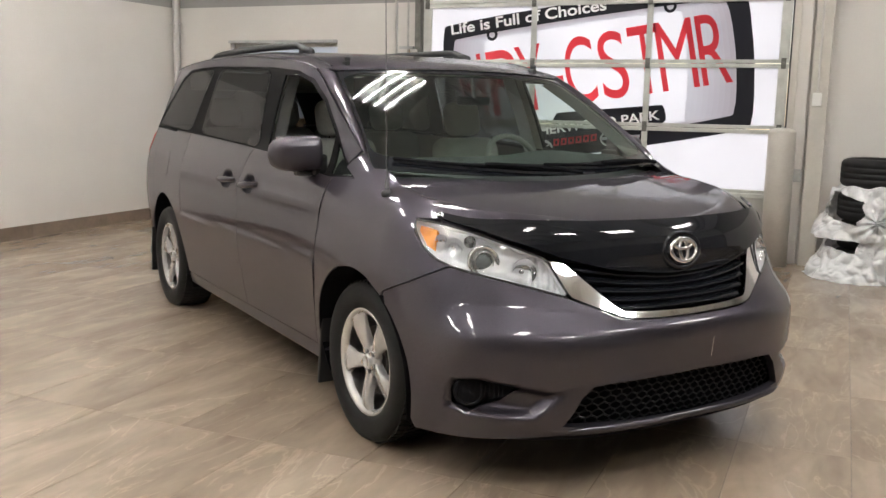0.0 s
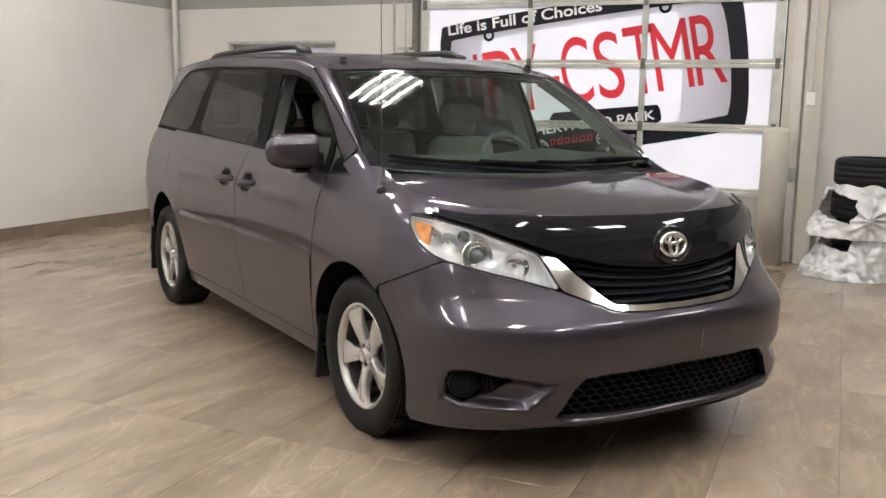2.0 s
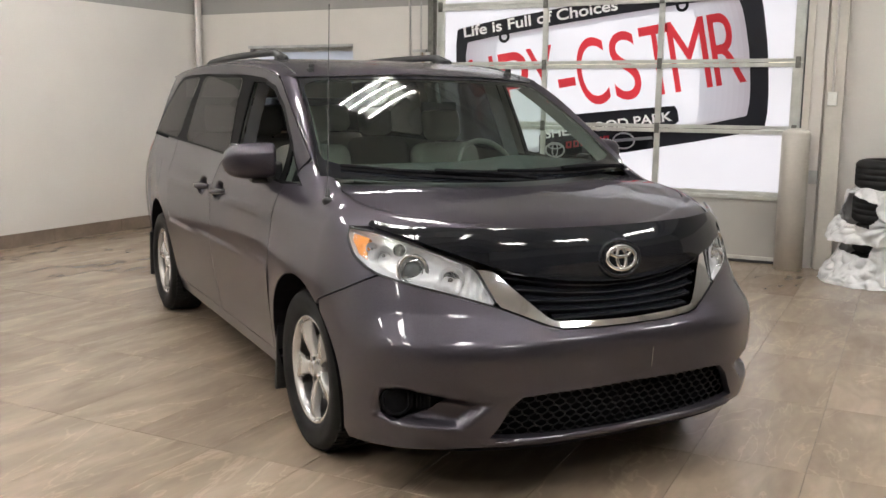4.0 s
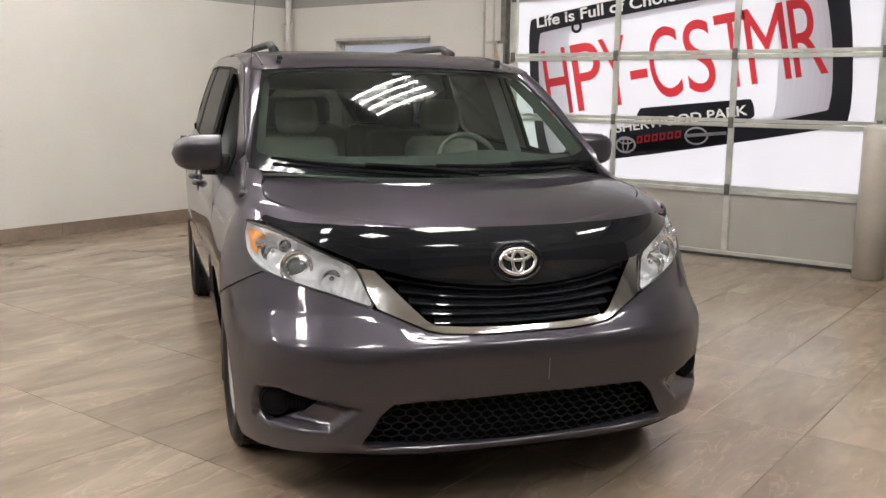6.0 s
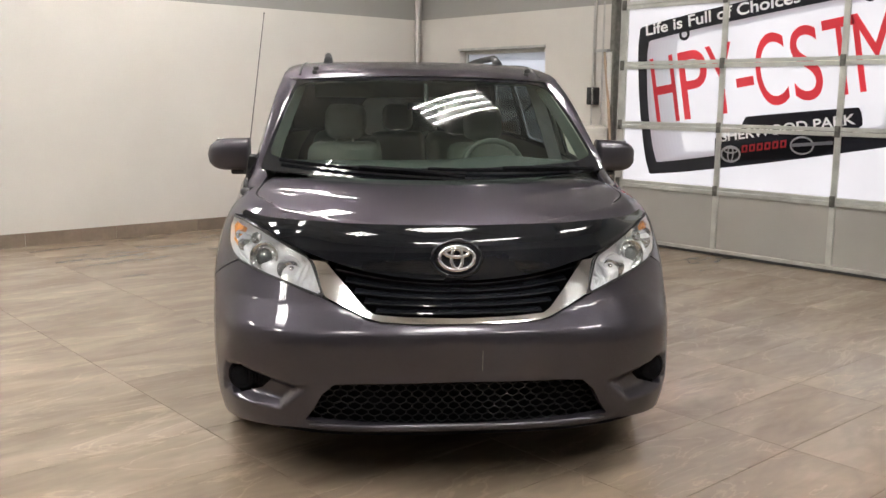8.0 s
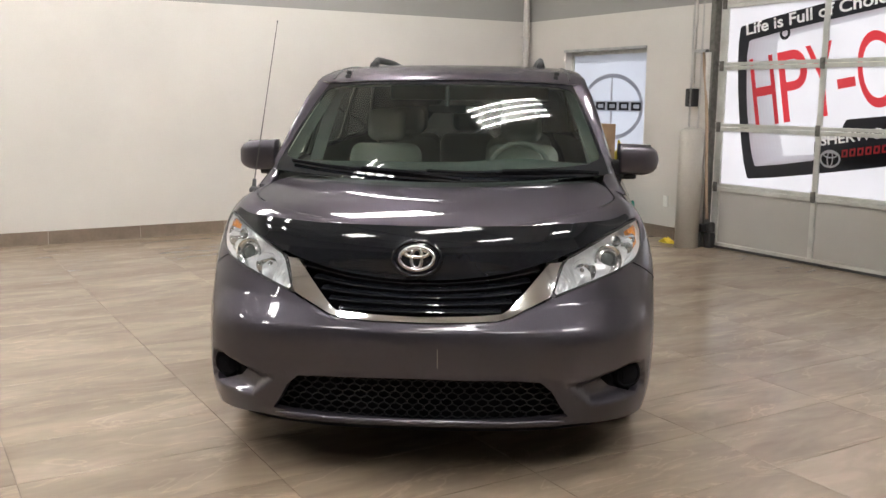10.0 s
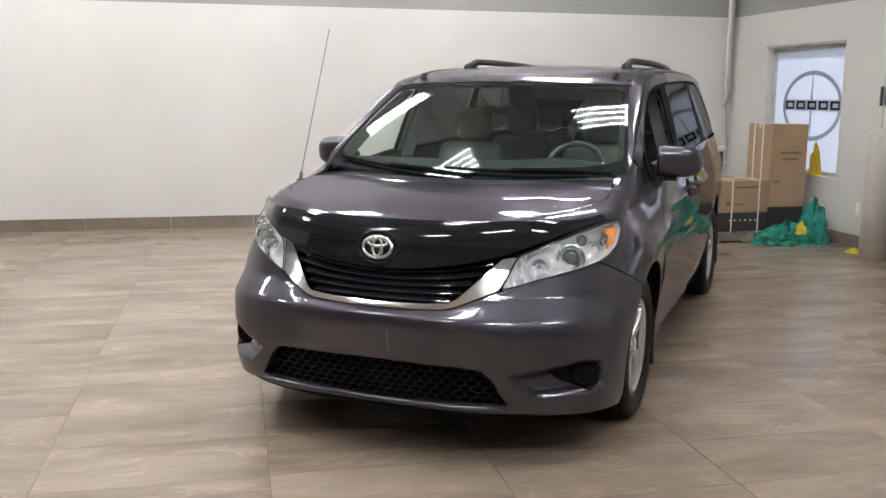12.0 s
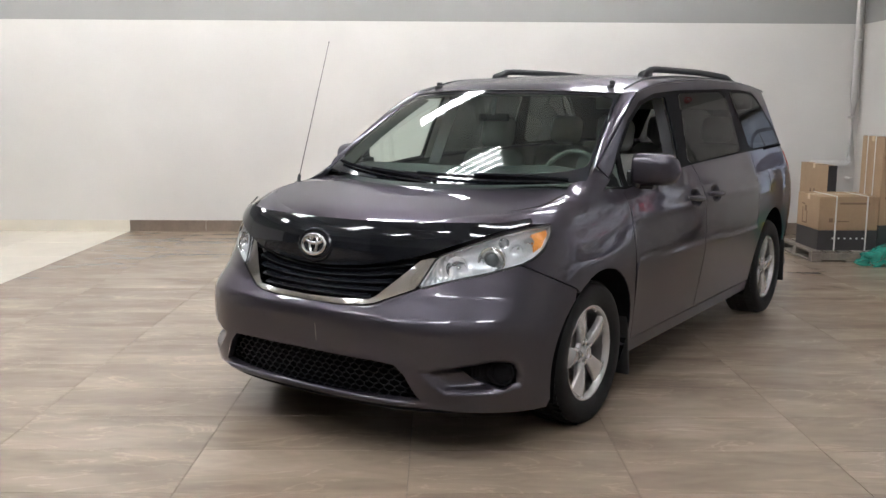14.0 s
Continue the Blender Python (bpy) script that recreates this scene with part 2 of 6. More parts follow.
M_WRAP = mat("green_plastic_film", (0.045, 0.33, 0.25), rough=0.12, alpha=0.68, stain=0.3, stain_scale=8, bump=1.0, bump_scale=22)
M_YELLOW = mat("yellow_plastic", (0.75, 0.58, 0.04), rough=0.4)
M_BAG = mat("milky_plastic_bag", (0.8, 0.8, 0.8), rough=0.18, alpha=0.84, stain=0.08, stain_scale=10, bump=0.25, bump_scale=14)
M_RUBBER = mat("tyre_rubber", (0.011, 0.0108, 0.0108), rough=0.65, spec=0.25, stain=0.25, stain_scale=8, bump=0.3, bump_scale=300)
M_BLACK = mat("black_plastic", (0.018, 0.018, 0.019), rough=0.45, grain=0.15, grain_scale=300)
M_GLOSSBLK = mat("gloss_black_plastic", (0.011, 0.012, 0.015), rough=0.05, stain=0.2)
M_PILLARFILM = mat("dark_pillar_film", (0.007, 0.0068, 0.0072), rough=0.55, spec=0.04, stain=0.1)
M_GRID = mat("dark_intake_plastic", (0.010, 0.010, 0.011), rough=0.5, spec=0.25, grain=0.15, grain_scale=300)
M_PAINT = car_paint()
M_WETPAINT = car_paint("wet_grey_metallic_paint", 0.40)
M_CHROME = mat("chrome", (0.9, 0.9, 0.91), rough=0.06, metal=1.0, stain=0.03)
M_SATIN = mat("satin_chrome", (0.92, 0.92, 0.93), rough=0.09, metal=1.0, stain=0.03)
M_RIM = mat("silver_wheel_paint", (0.62, 0.61, 0.60), rough=0.24, metal=0.65, coat=0.5, stain=0.08, stain_scale=15)
# rim metal darkened to paint in the shade between the spokes
M_BARREL = mat("shaded_barrel_metal", (0.11, 0.107, 0.104), rough=0.38, metal=0.7, stain=0.3, stain_scale=14)
M_DISC = mat("brake_iron", (0.12, 0.11, 0.1), rough=0.45, metal=0.8, stain=0.3, stain_scale=20)
# slight painted haze here stands in for ceiling reflections
M_GLASS = clear_glass("clear_car_glass", (0.74, 0.87, 0.80), 0.86, dust_haze=0.014)
M_PRIV = clear_glass("privacy_glass", (0.72, 0.74, 0.74), 0.10, edge=0.45)
# haze mixed into the lens to brighten the headlamps
M_LENS = clear_glass("clear_lamp_lens", (0.97, 0.98, 1.0), 0.97, dust_haze=0.09)
M_FABRIC = mat("grey_cloth", (0.31, 0.302, 0.285), rough=0.9, grain=0.1, grain_scale=150, bump=0.4, bump_scale=500, stain=0.05)
M_TRIM_IN = mat("grey_interior_plastic", (0.16, 0.155, 0.145), rough=0.6, grain=0.05, grain_scale=200)
M_DASH = mat("dark_dash_plastic", (0.034, 0.036, 0.036), rough=0.6, grain=0.08, grain_scale=200)
M_PILLAR = mat("grey_pillar_trim", (0.085, 0.083, 0.077), rough=0.8, grain=0.05, grain_scale=200)
M_PILLARGREY = mat("grey_pillar_plastic", (0.27, 0.27, 0.28), rough=0.6, grain=0.05, grain_scale=200)
M_HEADLINER = mat("light_headliner", (0.48, 0.46, 0.42), rough=0.9, grain=0.05, grain_scale=200)
M_AMBER = mat("amber_plastic", (0.9, 0.30, 0.02), rough=0.2, coat=0.5)
M_RED = mat("red_plastic", (0.45, 0.02, 0.02), rough=0.25, coat=0.5)
M_WHITE = mat("white_plastic", (0.75, 0.74, 0.7), rough=0.4, stain=0.03)
M_TUBE = glow("fluorescent_tube", (1.0, 0.985, 0.965), 36.0)
M_ORANGE = mat("orange_hose", (0.42, 0.30, 0.21), rough=0.5)
M_INKRED = backlit("red_ink", (0.78, 0.06, 0.075))
M_INKBLK = backlit("black_ink", (0.02, 0.02, 0.024))
M_INKGREY = backlit("grey_ink", (0.36, 0.36, 0.385))
M_INKPALE = backlit("pale_ink", (0.60, 0.61, 0.65))
M_INKPLAQUE = backlit("plaque_ink", (0.46, 0.465, 0.50))
M_INKWHITE = backlit("white_ink", (0.9, 0.9, 0.92))
M_LETTER = mat("white_print", (0.9, 0.9, 0.9), rough=0.4, stain=0.03)
M_TAG = mat("printed_mark", (0.17, 0.105, 0.06), rough=0.8)
M_MATTE = mat("matte_black_trim", (0.012, 0.012, 0.0135), rough=0.5, spec=0.0, grain=0.15, grain_scale=300)

# ---- geometry helpers ----
def mesh_of(name, bm, material, smooth=False):
    me = bpy.data.meshes.new(name)
    bm.normal_update()
    bm.to_mesh(me)
    bm.free()
    for m in (material if isinstance(material, (list, tuple)) else [material]):
        me.materials.append(m)
    if smooth:
        me.shade_smooth()
    return me


def thing(name, bm, material, label="", category="", group="", kind="", smooth=False, at=None):
    ob = new(name, mesh_of(name, bm, material, smooth))
    if at is not None:
        ob.matrix_basis = at
    return tagged(ob, label, category, group, kind)


def part(name, bm, material, parent, label="", smooth=False, at=None):
    ob = new(name, mesh_of(name, bm, material, smooth))
    ob.parent = parent
    if at is not None:
        ob.matrix_basis = at
    return tagged(ob, label)


def empty(name, at, label="", category="", group=""):
    ob = new(name)
    ob.matrix_basis = at
    ob.empty_display_size = 0.1
    return tagged(ob, label, category, group)


def box(bm, x0, x1, y0, y1, z0, z1, bevel=0.0, index=0):
    ret = bmesh.ops.create_cube(bm, size=1, matrix=Matrix.Translation(((x0 + x1) / 2, (y0 + y1) / 2, (z0 + z1) / 2)) @ Matrix.Diagonal((x1 - x0, y1 - y0, z1 - z0, 1)))
    fs = {f for v in ret["verts"] for f in v.link_faces}
    for f in fs:
        f.material_index = index
    if bevel:
        bmesh.ops.bevel(bm, geom=list({e for f in fs for e in f.edges}), offset=bevel, segments=2, affect='EDGES', profile=0.5)
    return bm


def boxes(*args, bevel=0.0):
    bm = bmesh.new()
    for a in args:
        box(bm, *a, bevel=bevel)
    return bm


def rod(bm, a, b, r, segs=12, r2=None):
    a, b = Vector(a), Vector(b)
    d = b - a
    m = Matrix.Translation((a + b) / 2) @ d.to_track_quat('Z', 'Y').to_matrix().to_4x4()
    bmesh.ops.create_cone(bm, cap_ends=True, segments=segs, radius1=r, radius2=r if r2 is None else r2, depth=d.length, matrix=m)
    return bm


def tube(bm, pts, r, segs=8, closed=False):
    """A round tube along points."""
    pts = [Vector(p) for p in pts]
    rings = []
    n = len(pts)
    for i, p in enumerate(pts):
        t = (pts[(i + 1) % n] - pts[i - 1]) if closed else (pts[min(i + 1, n - 1)] - pts[max(i - 1, 0)])
        q = t.to_track_quat('Z', 'Y')
        rr = r(i / (n - 1)) if callable(r) else r
        rings.append([bm.verts.new(p + q @ Vector((math.cos(2 * math.pi * k / segs) * rr, math.sin(2 * math.pi * k / segs) * rr, 0))) for k in range(segs)])
    for i in range(n if closed else n - 1):
        a, b = rings[i], rings[(i + 1) % n]
        for k in range(segs):
            bm.faces.new((a[k], a[(k + 1) % segs], b[(k + 1) % segs], b[k]))
    if not closed:
        bm.faces.new(rings[0][::-1])
        bm.faces.new(rings[-1])
    return bm


def lathe(bm, profile, segs=48, axis='Z'):
    """Turn a profile of (radius, height) round an axis."""
    rings = []
    for r, h in profile:
        ring = []
        for k in range(segs):
            c, s = math.cos(2 * math.pi * k / segs), math.sin(2 * math.pi * k / segs)
            p = (r * c, r * s, h) if axis == 'Z' else (h, r * c, r * s)
            ring.append(bm.verts.new(p))
        rings.append(ring)
    for a, b in zip(rings, rings[1:]):
        for k in range(segs):
            bm.faces.new((a[k], a[(k + 1) % segs], b[(k + 1) % segs], b[k]))
    return bm


# ---- the hall ----
WX, NY, BAND = -7.45, 9.185, 2.50      # west wall face, north wall face, height of the paint line
EX, SY = 8.0, -7.0
D0, D1, DTOP = -4.17, -0.41, 3.15      # overhead door opening
W0, W1, WB, WT = -6.66, -5.21, 0.68, 2.085   # window opening


def wall(name, pieces, label, low=None):
    """pieces: boxes with a material index; cream below the paint line, grey above."""
    bm = bmesh.new()
    for p in pieces:
        x0, x1, y0, y1, z0, z1 = p
        if z0 < BAND < z1:
            box(bm, x0, x1, y0, y1, z0, BAND, index=0)
            box(bm, x0, x1, y0, y1, BAND, z1, index=1)
        else:
            box(bm, x0, x1, y0, y1, z0, z1, index=0 if z1 <= BAND else 1)
    bmesh.ops.remove_doubles(bm, verts=bm.verts, dist=1e-5)
    return thing(name, bm, [low or M_WALL, M_BAND], label, "wall", kind="structure")


wall("wall_west", [(WX - 0.2, WX, SY, NY + 0.25, 0, CEILING)], "cream painted wall with a grey band above")
wall("wall_north", [(WX, W0, NY, NY + 0.25, 0, CEILING), (W0, W1, NY, NY + 0.25, 0, WB), (W0, W1, NY, NY + 0.25, WT, CEILING),
                    (W1, D0, NY, NY + 0.25, 0, CEILING), (D0, D1, NY, NY + 0.25, DTOP, CEILING), (D1, EX, NY, NY + 0.25, 0, CEILING)],
     "cream painted wall with a window and an overhead door")
# unseen walls, added: two dark, one cream, to shape the van's reflections
wall("wall_east", [(EX, EX + 0.2, SY, NY + 0.25, 0, CEILING)], "unseen dark wall added to darken reflections", M_DARKWALL)
wall("wall_south_1", [(WX, -1.6, SY - 0.2, SY, 0, CEILING)], "cream painted wall with a grey band above")
wall("wall_south_2", [(-1.6, EX, SY - 0.2, SY, 0, CEILING)], "unseen dark wall added to darken reflections", M_DARKWALL)
thing("ceiling", boxes((WX, EX, SY, NY, CEILING, CEILING + 0.15)), M_CEIL, "grey painted ceiling", "ceiling", kind="structure")

# base tiles along the walls
FY = 0.425                       # where the brown floor meets the ivory one
base_w = empty("baseboard", pose(WX, 0, 0), "brown stone-look tile skirting along the wall", "baseboard")
base_w["kind"] = "structure"
y = FY
while y < NY - 0.02:
    y2 = min(y + 0.92, NY - 0.012)
    part("base_tile", boxes((0, 0.012, y + 0.0015, y2 - 0.0015, 0, 0.136), bevel=0.002), M_BASE, base_w)
    y = y2 + 0.001
base_n = empty("baseboard", pose(0, NY, 0), "brown stone-look tile skirting below the window", "baseboard")
base_n["kind"] = "structure"
for a, b in ((WX + 0.013, D0 - 0.05), (D1 + 0.32, EX)):
    x = a
    while x < b - 0.02:
        x2 = min(x + 0.92, b)
        part("base_tile", boxes((x + 0.0015, x2 - 0.0015, -0.012, 0, 0, 0.136), bevel=0.002), M_BASE, base_n)
        x = x2 + 0.001
base_s = empty("baseboard", pose(WX, 0, 0), "ivory tile skirting", "baseboard")
base_s["kind"] = "structure"
y = SY
while y < FY - 0.05:
    y2 = min(y + 0.93, FY - 0.002)
    part("base_tile", boxes((0, 0.01, y + 0.001, y2 - 0.001, 0, 0.132), bevel=0.002), M_LTILE, base_s)
    y = y2


# window with its printed panel
win = empty("window_1", pose(0, NY, 0), "deep-set window with a printed round sign on white film", "window")
win["kind"] = "structure"
part("window_frame", boxes((W0, W0 + 0.04, 0.10, 0.15, WB, WT), (W1 - 0.04, W1, 0.10, 0.15, WB, WT), (W0 + 0.04, W1 - 0.04, 0.10, 0.15, WT - 0.04, WT), (W0 + 0.04, W1 - 0.04, 0.10, 0.15, WB, WB + 0.04)), M_ALU, win)
part("window_film", boxes((W0 + 0.04, W1 - 0.04, 0.12, 0.126, WB + 0.04, WT - 0.04)), M_WINFILM, win)
part("window_header", boxes((W0 - 0.02, W1, -0.012, 0.10, WT - 0.0, WT + 0.03)), M_STEEL, win, "grey metal strip over the window")

# overhead door: rails, stiles, panes
door = empty("door_1", pose(0, NY, 0), "aluminium sectional overhead door with frosted and printed panes", "overhead door")
door["kind"] = "structure"
SEC = 0.612
X_ST = [D0 + 0.065, -2.915, -1.735, D1 - 0.07]
for i in range(5):
    z0 = 0.024 + i * SEC
    for za, zb in ((z0 + 0.002, z0 + 0.036), (z0 + SEC - 0.040, z0 + SEC - 0.002)):
        part("rail", boxes((D0 + 0.02, D1 - 0.02, 0.0, 0.045, za, zb), bevel=0.004), M_ALU, door)
    for xs, w in ((X_ST[0], 0.045), (X_ST[1], 0.028), (X_ST[2], 0.028), (X_ST[3], 0.045)):
        part("stile", boxes((xs - w, xs + w, 0.003, 0.042, z0 + 0.036, z0 + SEC - 0.040), bevel=0.003), M_ALU, door)
    for a, b in zip(X_ST, X_ST[1:]):
        part("pane", boxes((a + 0.02, b - 0.02, 0.022, 0.028, z0 + 0.03, z0 + SEC - 0.035)), M_FROST if i == 0 else M_FILM, door)
    if i:
        for xs in X_ST:
            part("hinge", boxes((xs - 0.022, xs + 0.022, -0.02, 0.0, z0 - 0.05, z0 + 0.05), (xs - 0.012, xs + 0.012, -0.035, -0.02, z0 - 0.012, z0 + 0.012), bevel=0.003), M_HINGE, door)
part("bottom_seal", boxes((D0 + 0.02, D1 - 0.02, 0.0, 0.045, 0.0, 0.024), bevel=0.006), M_DARK, door, "black rubber seal")
# dark strip: the shade of the narrow jamb gap put into colour
part("jamb_seal", boxes((D1 - 0.02, D1 + 0.006, -0.02, 0.0, 0, DTOP)), M_DARK, door, "dark strip for the shaded gap at the jamb")
# left track is dark steel, also painting the shadow between wall and door
for xa, xb in ((D0 - 0.06, D0 + 0.02), (D1 + 0.008, D1 + 0.05)):
    part("track", boxes((xa, xb, -0.012, 0.0, 0, DTOP), ((xa + xb) / 2 - 0.03, (xa + xb) / 2 - 0.024, -0.07, -0.012, 0, DTOP), ((xa + xb) / 2 - 0.03, (xa + xb) / 2 + 0.03, -0.076, -0.07, 0, DTOP), ((xa + xb) / 2 + 0.024, (xa + xb) / 2 + 0.03, -0.07, -0.012, 0, DTOP)), M_HINGE if xa < D0 else M_BOLLARD, door)
thing("ground", boxes((-40, 40, NY + 0.26, 60, -0.12, -0.02)), M_LTILE, "pale concrete yard outside", "ground", kind="structure")

# lamps: four-tube fluorescent fixtures under the ceiling
def fixture():
    f = empty("ceiling_light", pose(0, 0, 0), "four-tube fluorescent fixture under the ceiling", "ceiling light", "ceiling lights")
    part("housing", boxes((-0.62, 0.62, -0.30, 0.30, 0.0, 0.06), (-0.64, -0.62, -0.31, 0.31, -0.03, 0.06), (0.62, 0.64, -0.31, 0.31, -0.03, 0.06)), M_WHITE, f)
    for k in range(4):
        yy = -0.225 + 0.15 * k
        part("tube", rod(bmesh.new(), (-0.6, yy, -0.02), (0.6, yy, -0.02), 0.016, 10), M_TUBE, f, "lit fluorescent tube")
    for s in (-0.5, 0.5):
        part("hanger", rod(bmesh.new(), (s, 0, 0.06), (s, 0, CEILING - LAMP_Z), 0.006, 6), M_STEEL, f)
    return f


LAMP_Z = 4.5
first = fixture()
spots = [(x, y) for x in (-5.65, -2.65, 0.35, 3.35) for y in (-2.4, 0.4, 3.2, 6.0) if y > 0 or x < 0]
first.matrix_basis = pose(*spots[0], LAMP_Z, 0, 0, 90)
for sx, sy in spots[1:]:
    copy_thing(first, pose(sx, sy, LAMP_Z, 0, 0, 90))

# steel joists under the ceiling
for k in range(7):
    y = -4.5 + 2.0 * k
    jb = thing("ceiling_beam", boxes((WX, EX, y - 0.04, y + 0.04, CEILING - 0.10, CEILING - 0.003), (WX, EX, y - 0.03, y + 0.03, CEILING - 0.47, CEILING - 0.43)), M_STEEL, "grey open-web steel joist under the ceiling", "joist", "ceiling joists")
    bm = bmesh.new()
    n = int((EX - WX) / 0.6)
    for i in range(n):
        x = WX + 0.1 + 0.6 * i
        rod(bm, (x, y, CEILING - 0.45), (x + 0.3, y, CEILING - 0.08), 0.011, 5)
        rod(bm, (x + 0.3, y, CEILING - 0.08), (x + 0.6, y, CEILING - 0.45), 0.011, 5)
    part("web", bm, M_STEEL, jb)

# bollards
def bollard(x, y, h):
    bm = bmesh.new()
    r = 0.122
    prof = [(r, 0), (r, h - 0.05)] + [(r * math.cos(a), h - 0.05 + 0.05 * math.sin(a)) for a in (0.3, 0.6, 0.9, 1.2, 1.5)]
    lathe(bm, prof, 40)
    bmesh.ops.holes_fill(bm, edges=bm.edges, sides=0)
    return thing("bollard", bm, M_BOLLARD, "beige painted steel bollard beside the overhead door", "bollard", "bollards by the door", smooth=True, at=pose(x, y, 0))


bollard(-4.245, 8.95, 1.245)
bollard(-0.435, 9.0, 1.275)

# ---- print on the overhead door and the window ----
def flat(poly, holes=()):
    """A flat sheet in the x-z plane, cut to an outline."""
    loops = [poly] + list(holes)
    pts, edges = [], []
    for l in loops:
        b = len(pts)
        pts += [Vector(p) for p in l]
        edges += [(b + i, b + (i + 1) % len(l)) for i in range(len(l))]
    from mathutils.geometry import delaunay_2d_cdt as cdt
    co, _, tris, *_ = cdt(pts, edges, [], 0, 1e-6)
    bm = bmesh.new()
    vs = [bm.verts.new((c[0], 0, c[1])) for c in co]

    def within(c, l):
        hit = False
        for i in range(len(l)):
            (x1, y1), (x2, y2) = l[i - 1], l[i]
            if (y1 > c[1]) != (y2 > c[1]) and c[0] < (x2 - x1) * (c[1] - y1) / (y2 - y1) + x1:
                hit = not hit
        return hit
    for t in tris:
        c = sum((co[i] for i in t), Vector((0, 0))) / 3
        if within(c, poly) and not any(within(c, h) for h in holes):
            bm.faces.new([vs[i] for i in t])
    bmesh.ops.recalc_face_normals(bm, faces=bm.faces)
    return bm


def soft(poly, share=0.06, times=3):
    for _ in range(times):
        out = []
        for i in range(len(poly)):
            a, b = poly[i], poly[(i + 1) % len(poly)]
            out.append((a[0] + (b[0] - a[0]) * share, a[1] + (b[1] - a[1]) * share))
            out.append((b[0] + (a[0] - b[0]) * share, b[1] + (a[1] - b[1]) * share))
        poly, share = out, 0.3
    return poly


def lettering(name, text, x, z, w, h, slope, material, parent, y, bold=0.0, space=0.0, lean=0.9):
    """Lettering of a given width and height from its lower left corner, rising by slope; parts are cut at gaps wider than space."""
    cu = bpy.data.curves.new(name, 'FONT')
    cu.body = text
    cu.offset = bold
    tmp = bpy.data.objects.new(name, cu)
    me = bpy.data.meshes.new_from_object(tmp)
    co = [v.co.copy() for v in me.vertices]
    faces = [tuple(p.vertices) for p in me.polygons]
    bpy.data.objects.remove(tmp)
    bpy.data.curves.remove(cu)
    bpy.data.meshes.remove(me)
    xs, ys = [c.x for c in co], [c.y for c in co]
    x0, y0, kx, ky = min(xs), min(ys), w / (max(xs) - min(xs)), h / (max(ys) - min(ys))
    spans = sorted((min(co[i].x for i in f), max(co[i].x for i in f)) for f in faces)
    cuts, end = [], spans[0][1]
    for lo, hi in spans:
        if lo > end + space:
            cuts.append((lo + end) / 2)
        end = max(end, hi)
    groups = {}
    for f in faces:
        groups.setdefault(sum(min(co[i].x for i in f) > c for c in cuts), []).append(f)
    for k in sorted(groups):
        ids = sorted({i for f in groups[k] for i in f})
        at = {i: j for j, i in enumerate(ids)}
        vs = []
        for i in ids:
            a, b = (co[i].x - x0) * kx, (co[i].y - y0) * ky
            vs.append((x + a - b * slope * lean, y, z + b + a * slope))
        me = bpy.data.meshes.new(name)
        me.from_pydata(vs, [], [[at[i] for i in f] for f in groups[k]])
        me.materials.append(material)
        ob = new(name, me)
        ob.parent = parent


def band(cx, cz, a, b, wd, n=48):
    ring = lambda k: [(cx + (a - k) * math.cos(2 * math.pi * i / n), cz + (b - k) * math.sin(2 * math.pi * i / n)) for i in range(n)]
    return flat(ring(0), [ring(wd)])


banner = empty("banner", pose(0, NY, 0), "white printed banner film with red letters on the door panes", "banner")
outer = soft([(-3.985, 2.265), (-0.83, 2.67), (-0.67, 1.235), (-3.78, 0.70)], 0.05, 3)
inner = soft([(-3.86, 2.12), (-0.985, 2.49), (-0.84, 1.36), (-3.69, 0.835)], 0.05, 3)
part("frame_print", flat(outer, [inner]), M_INKBLK, banner, "black printed plate frame", at=pose(0, 0.0195, 0))
core = soft([(-3.50, 2.11), (-1.40, 2.385), (-1.32, 1.30), (-3.33, 0.965)], 0.05, 3)
for k in range(9):
    ring = lambda t: [(p[0] + (q[0] - p[0]) * t, p[1] + (q[1] - p[1]) * t) for p, q in zip(inner, core)]
    tone = (k + 0.5) / 9
    ink = backlit("plate_ink", tuple(a + (b - a) * tone ** 0.7 for a, b in zip((0.50, 0.455, 0.48), (0.69, 0.69, 0.72))))
    part("plate_shade", flat(ring(k / 9), [ring((k + 1) / 9)]), ink, banner, at=pose(0, 0.0195, 0))
base_line = lambda x: 1.262 + 0.157 * (x + 3.64)
for ch, x, wd in (("H", -3.645, 0.272), ("P", -3.315, 0.31), ("Y", -3.0, 0.28), ("C", -2.50, 0.30), ("S", -2.145, 0.265), ("T", -1.838, 0.282), ("M", -1.572, 0.348), ("R", -1.192, 0.272)):
    lettering("letter", ch, x, base_line(x), wd, 0.655, 0.157, M_INKRED, banner, 0.0165, 0.0, 0.3, 1.3)
lettering("letter", "-", -2.755, base_line(-2.755) + 0.225, 0.18, 0.085, 0.157, M_INKRED, banner, 0.0165, 0.0, 0.0, 1.3)
lettering("word", "Life is Full of Choices", -3.83, 2.152, 1.66, 0.112, 0.135, M_LETTER, banner, 0.014, 0.02, 0.12)
part("name_plate", flat(soft([(-2.66, 1.36), (-1.56, 1.465), (-1.525, 1.315), (-1.86, 1.04), (-2.95, 0.90), (-2.965, 1.15), (-2.70, 1.19)], 0.05, 2)), M_INKBLK, banner, at=pose(0, 0.0185, 0))
lettering("word", "SHERWOOD PARK", -2.89, 1.112, 1.30, 0.092, 0.158, M_LETTER, banner, 0.014, 0.02, 0.12)
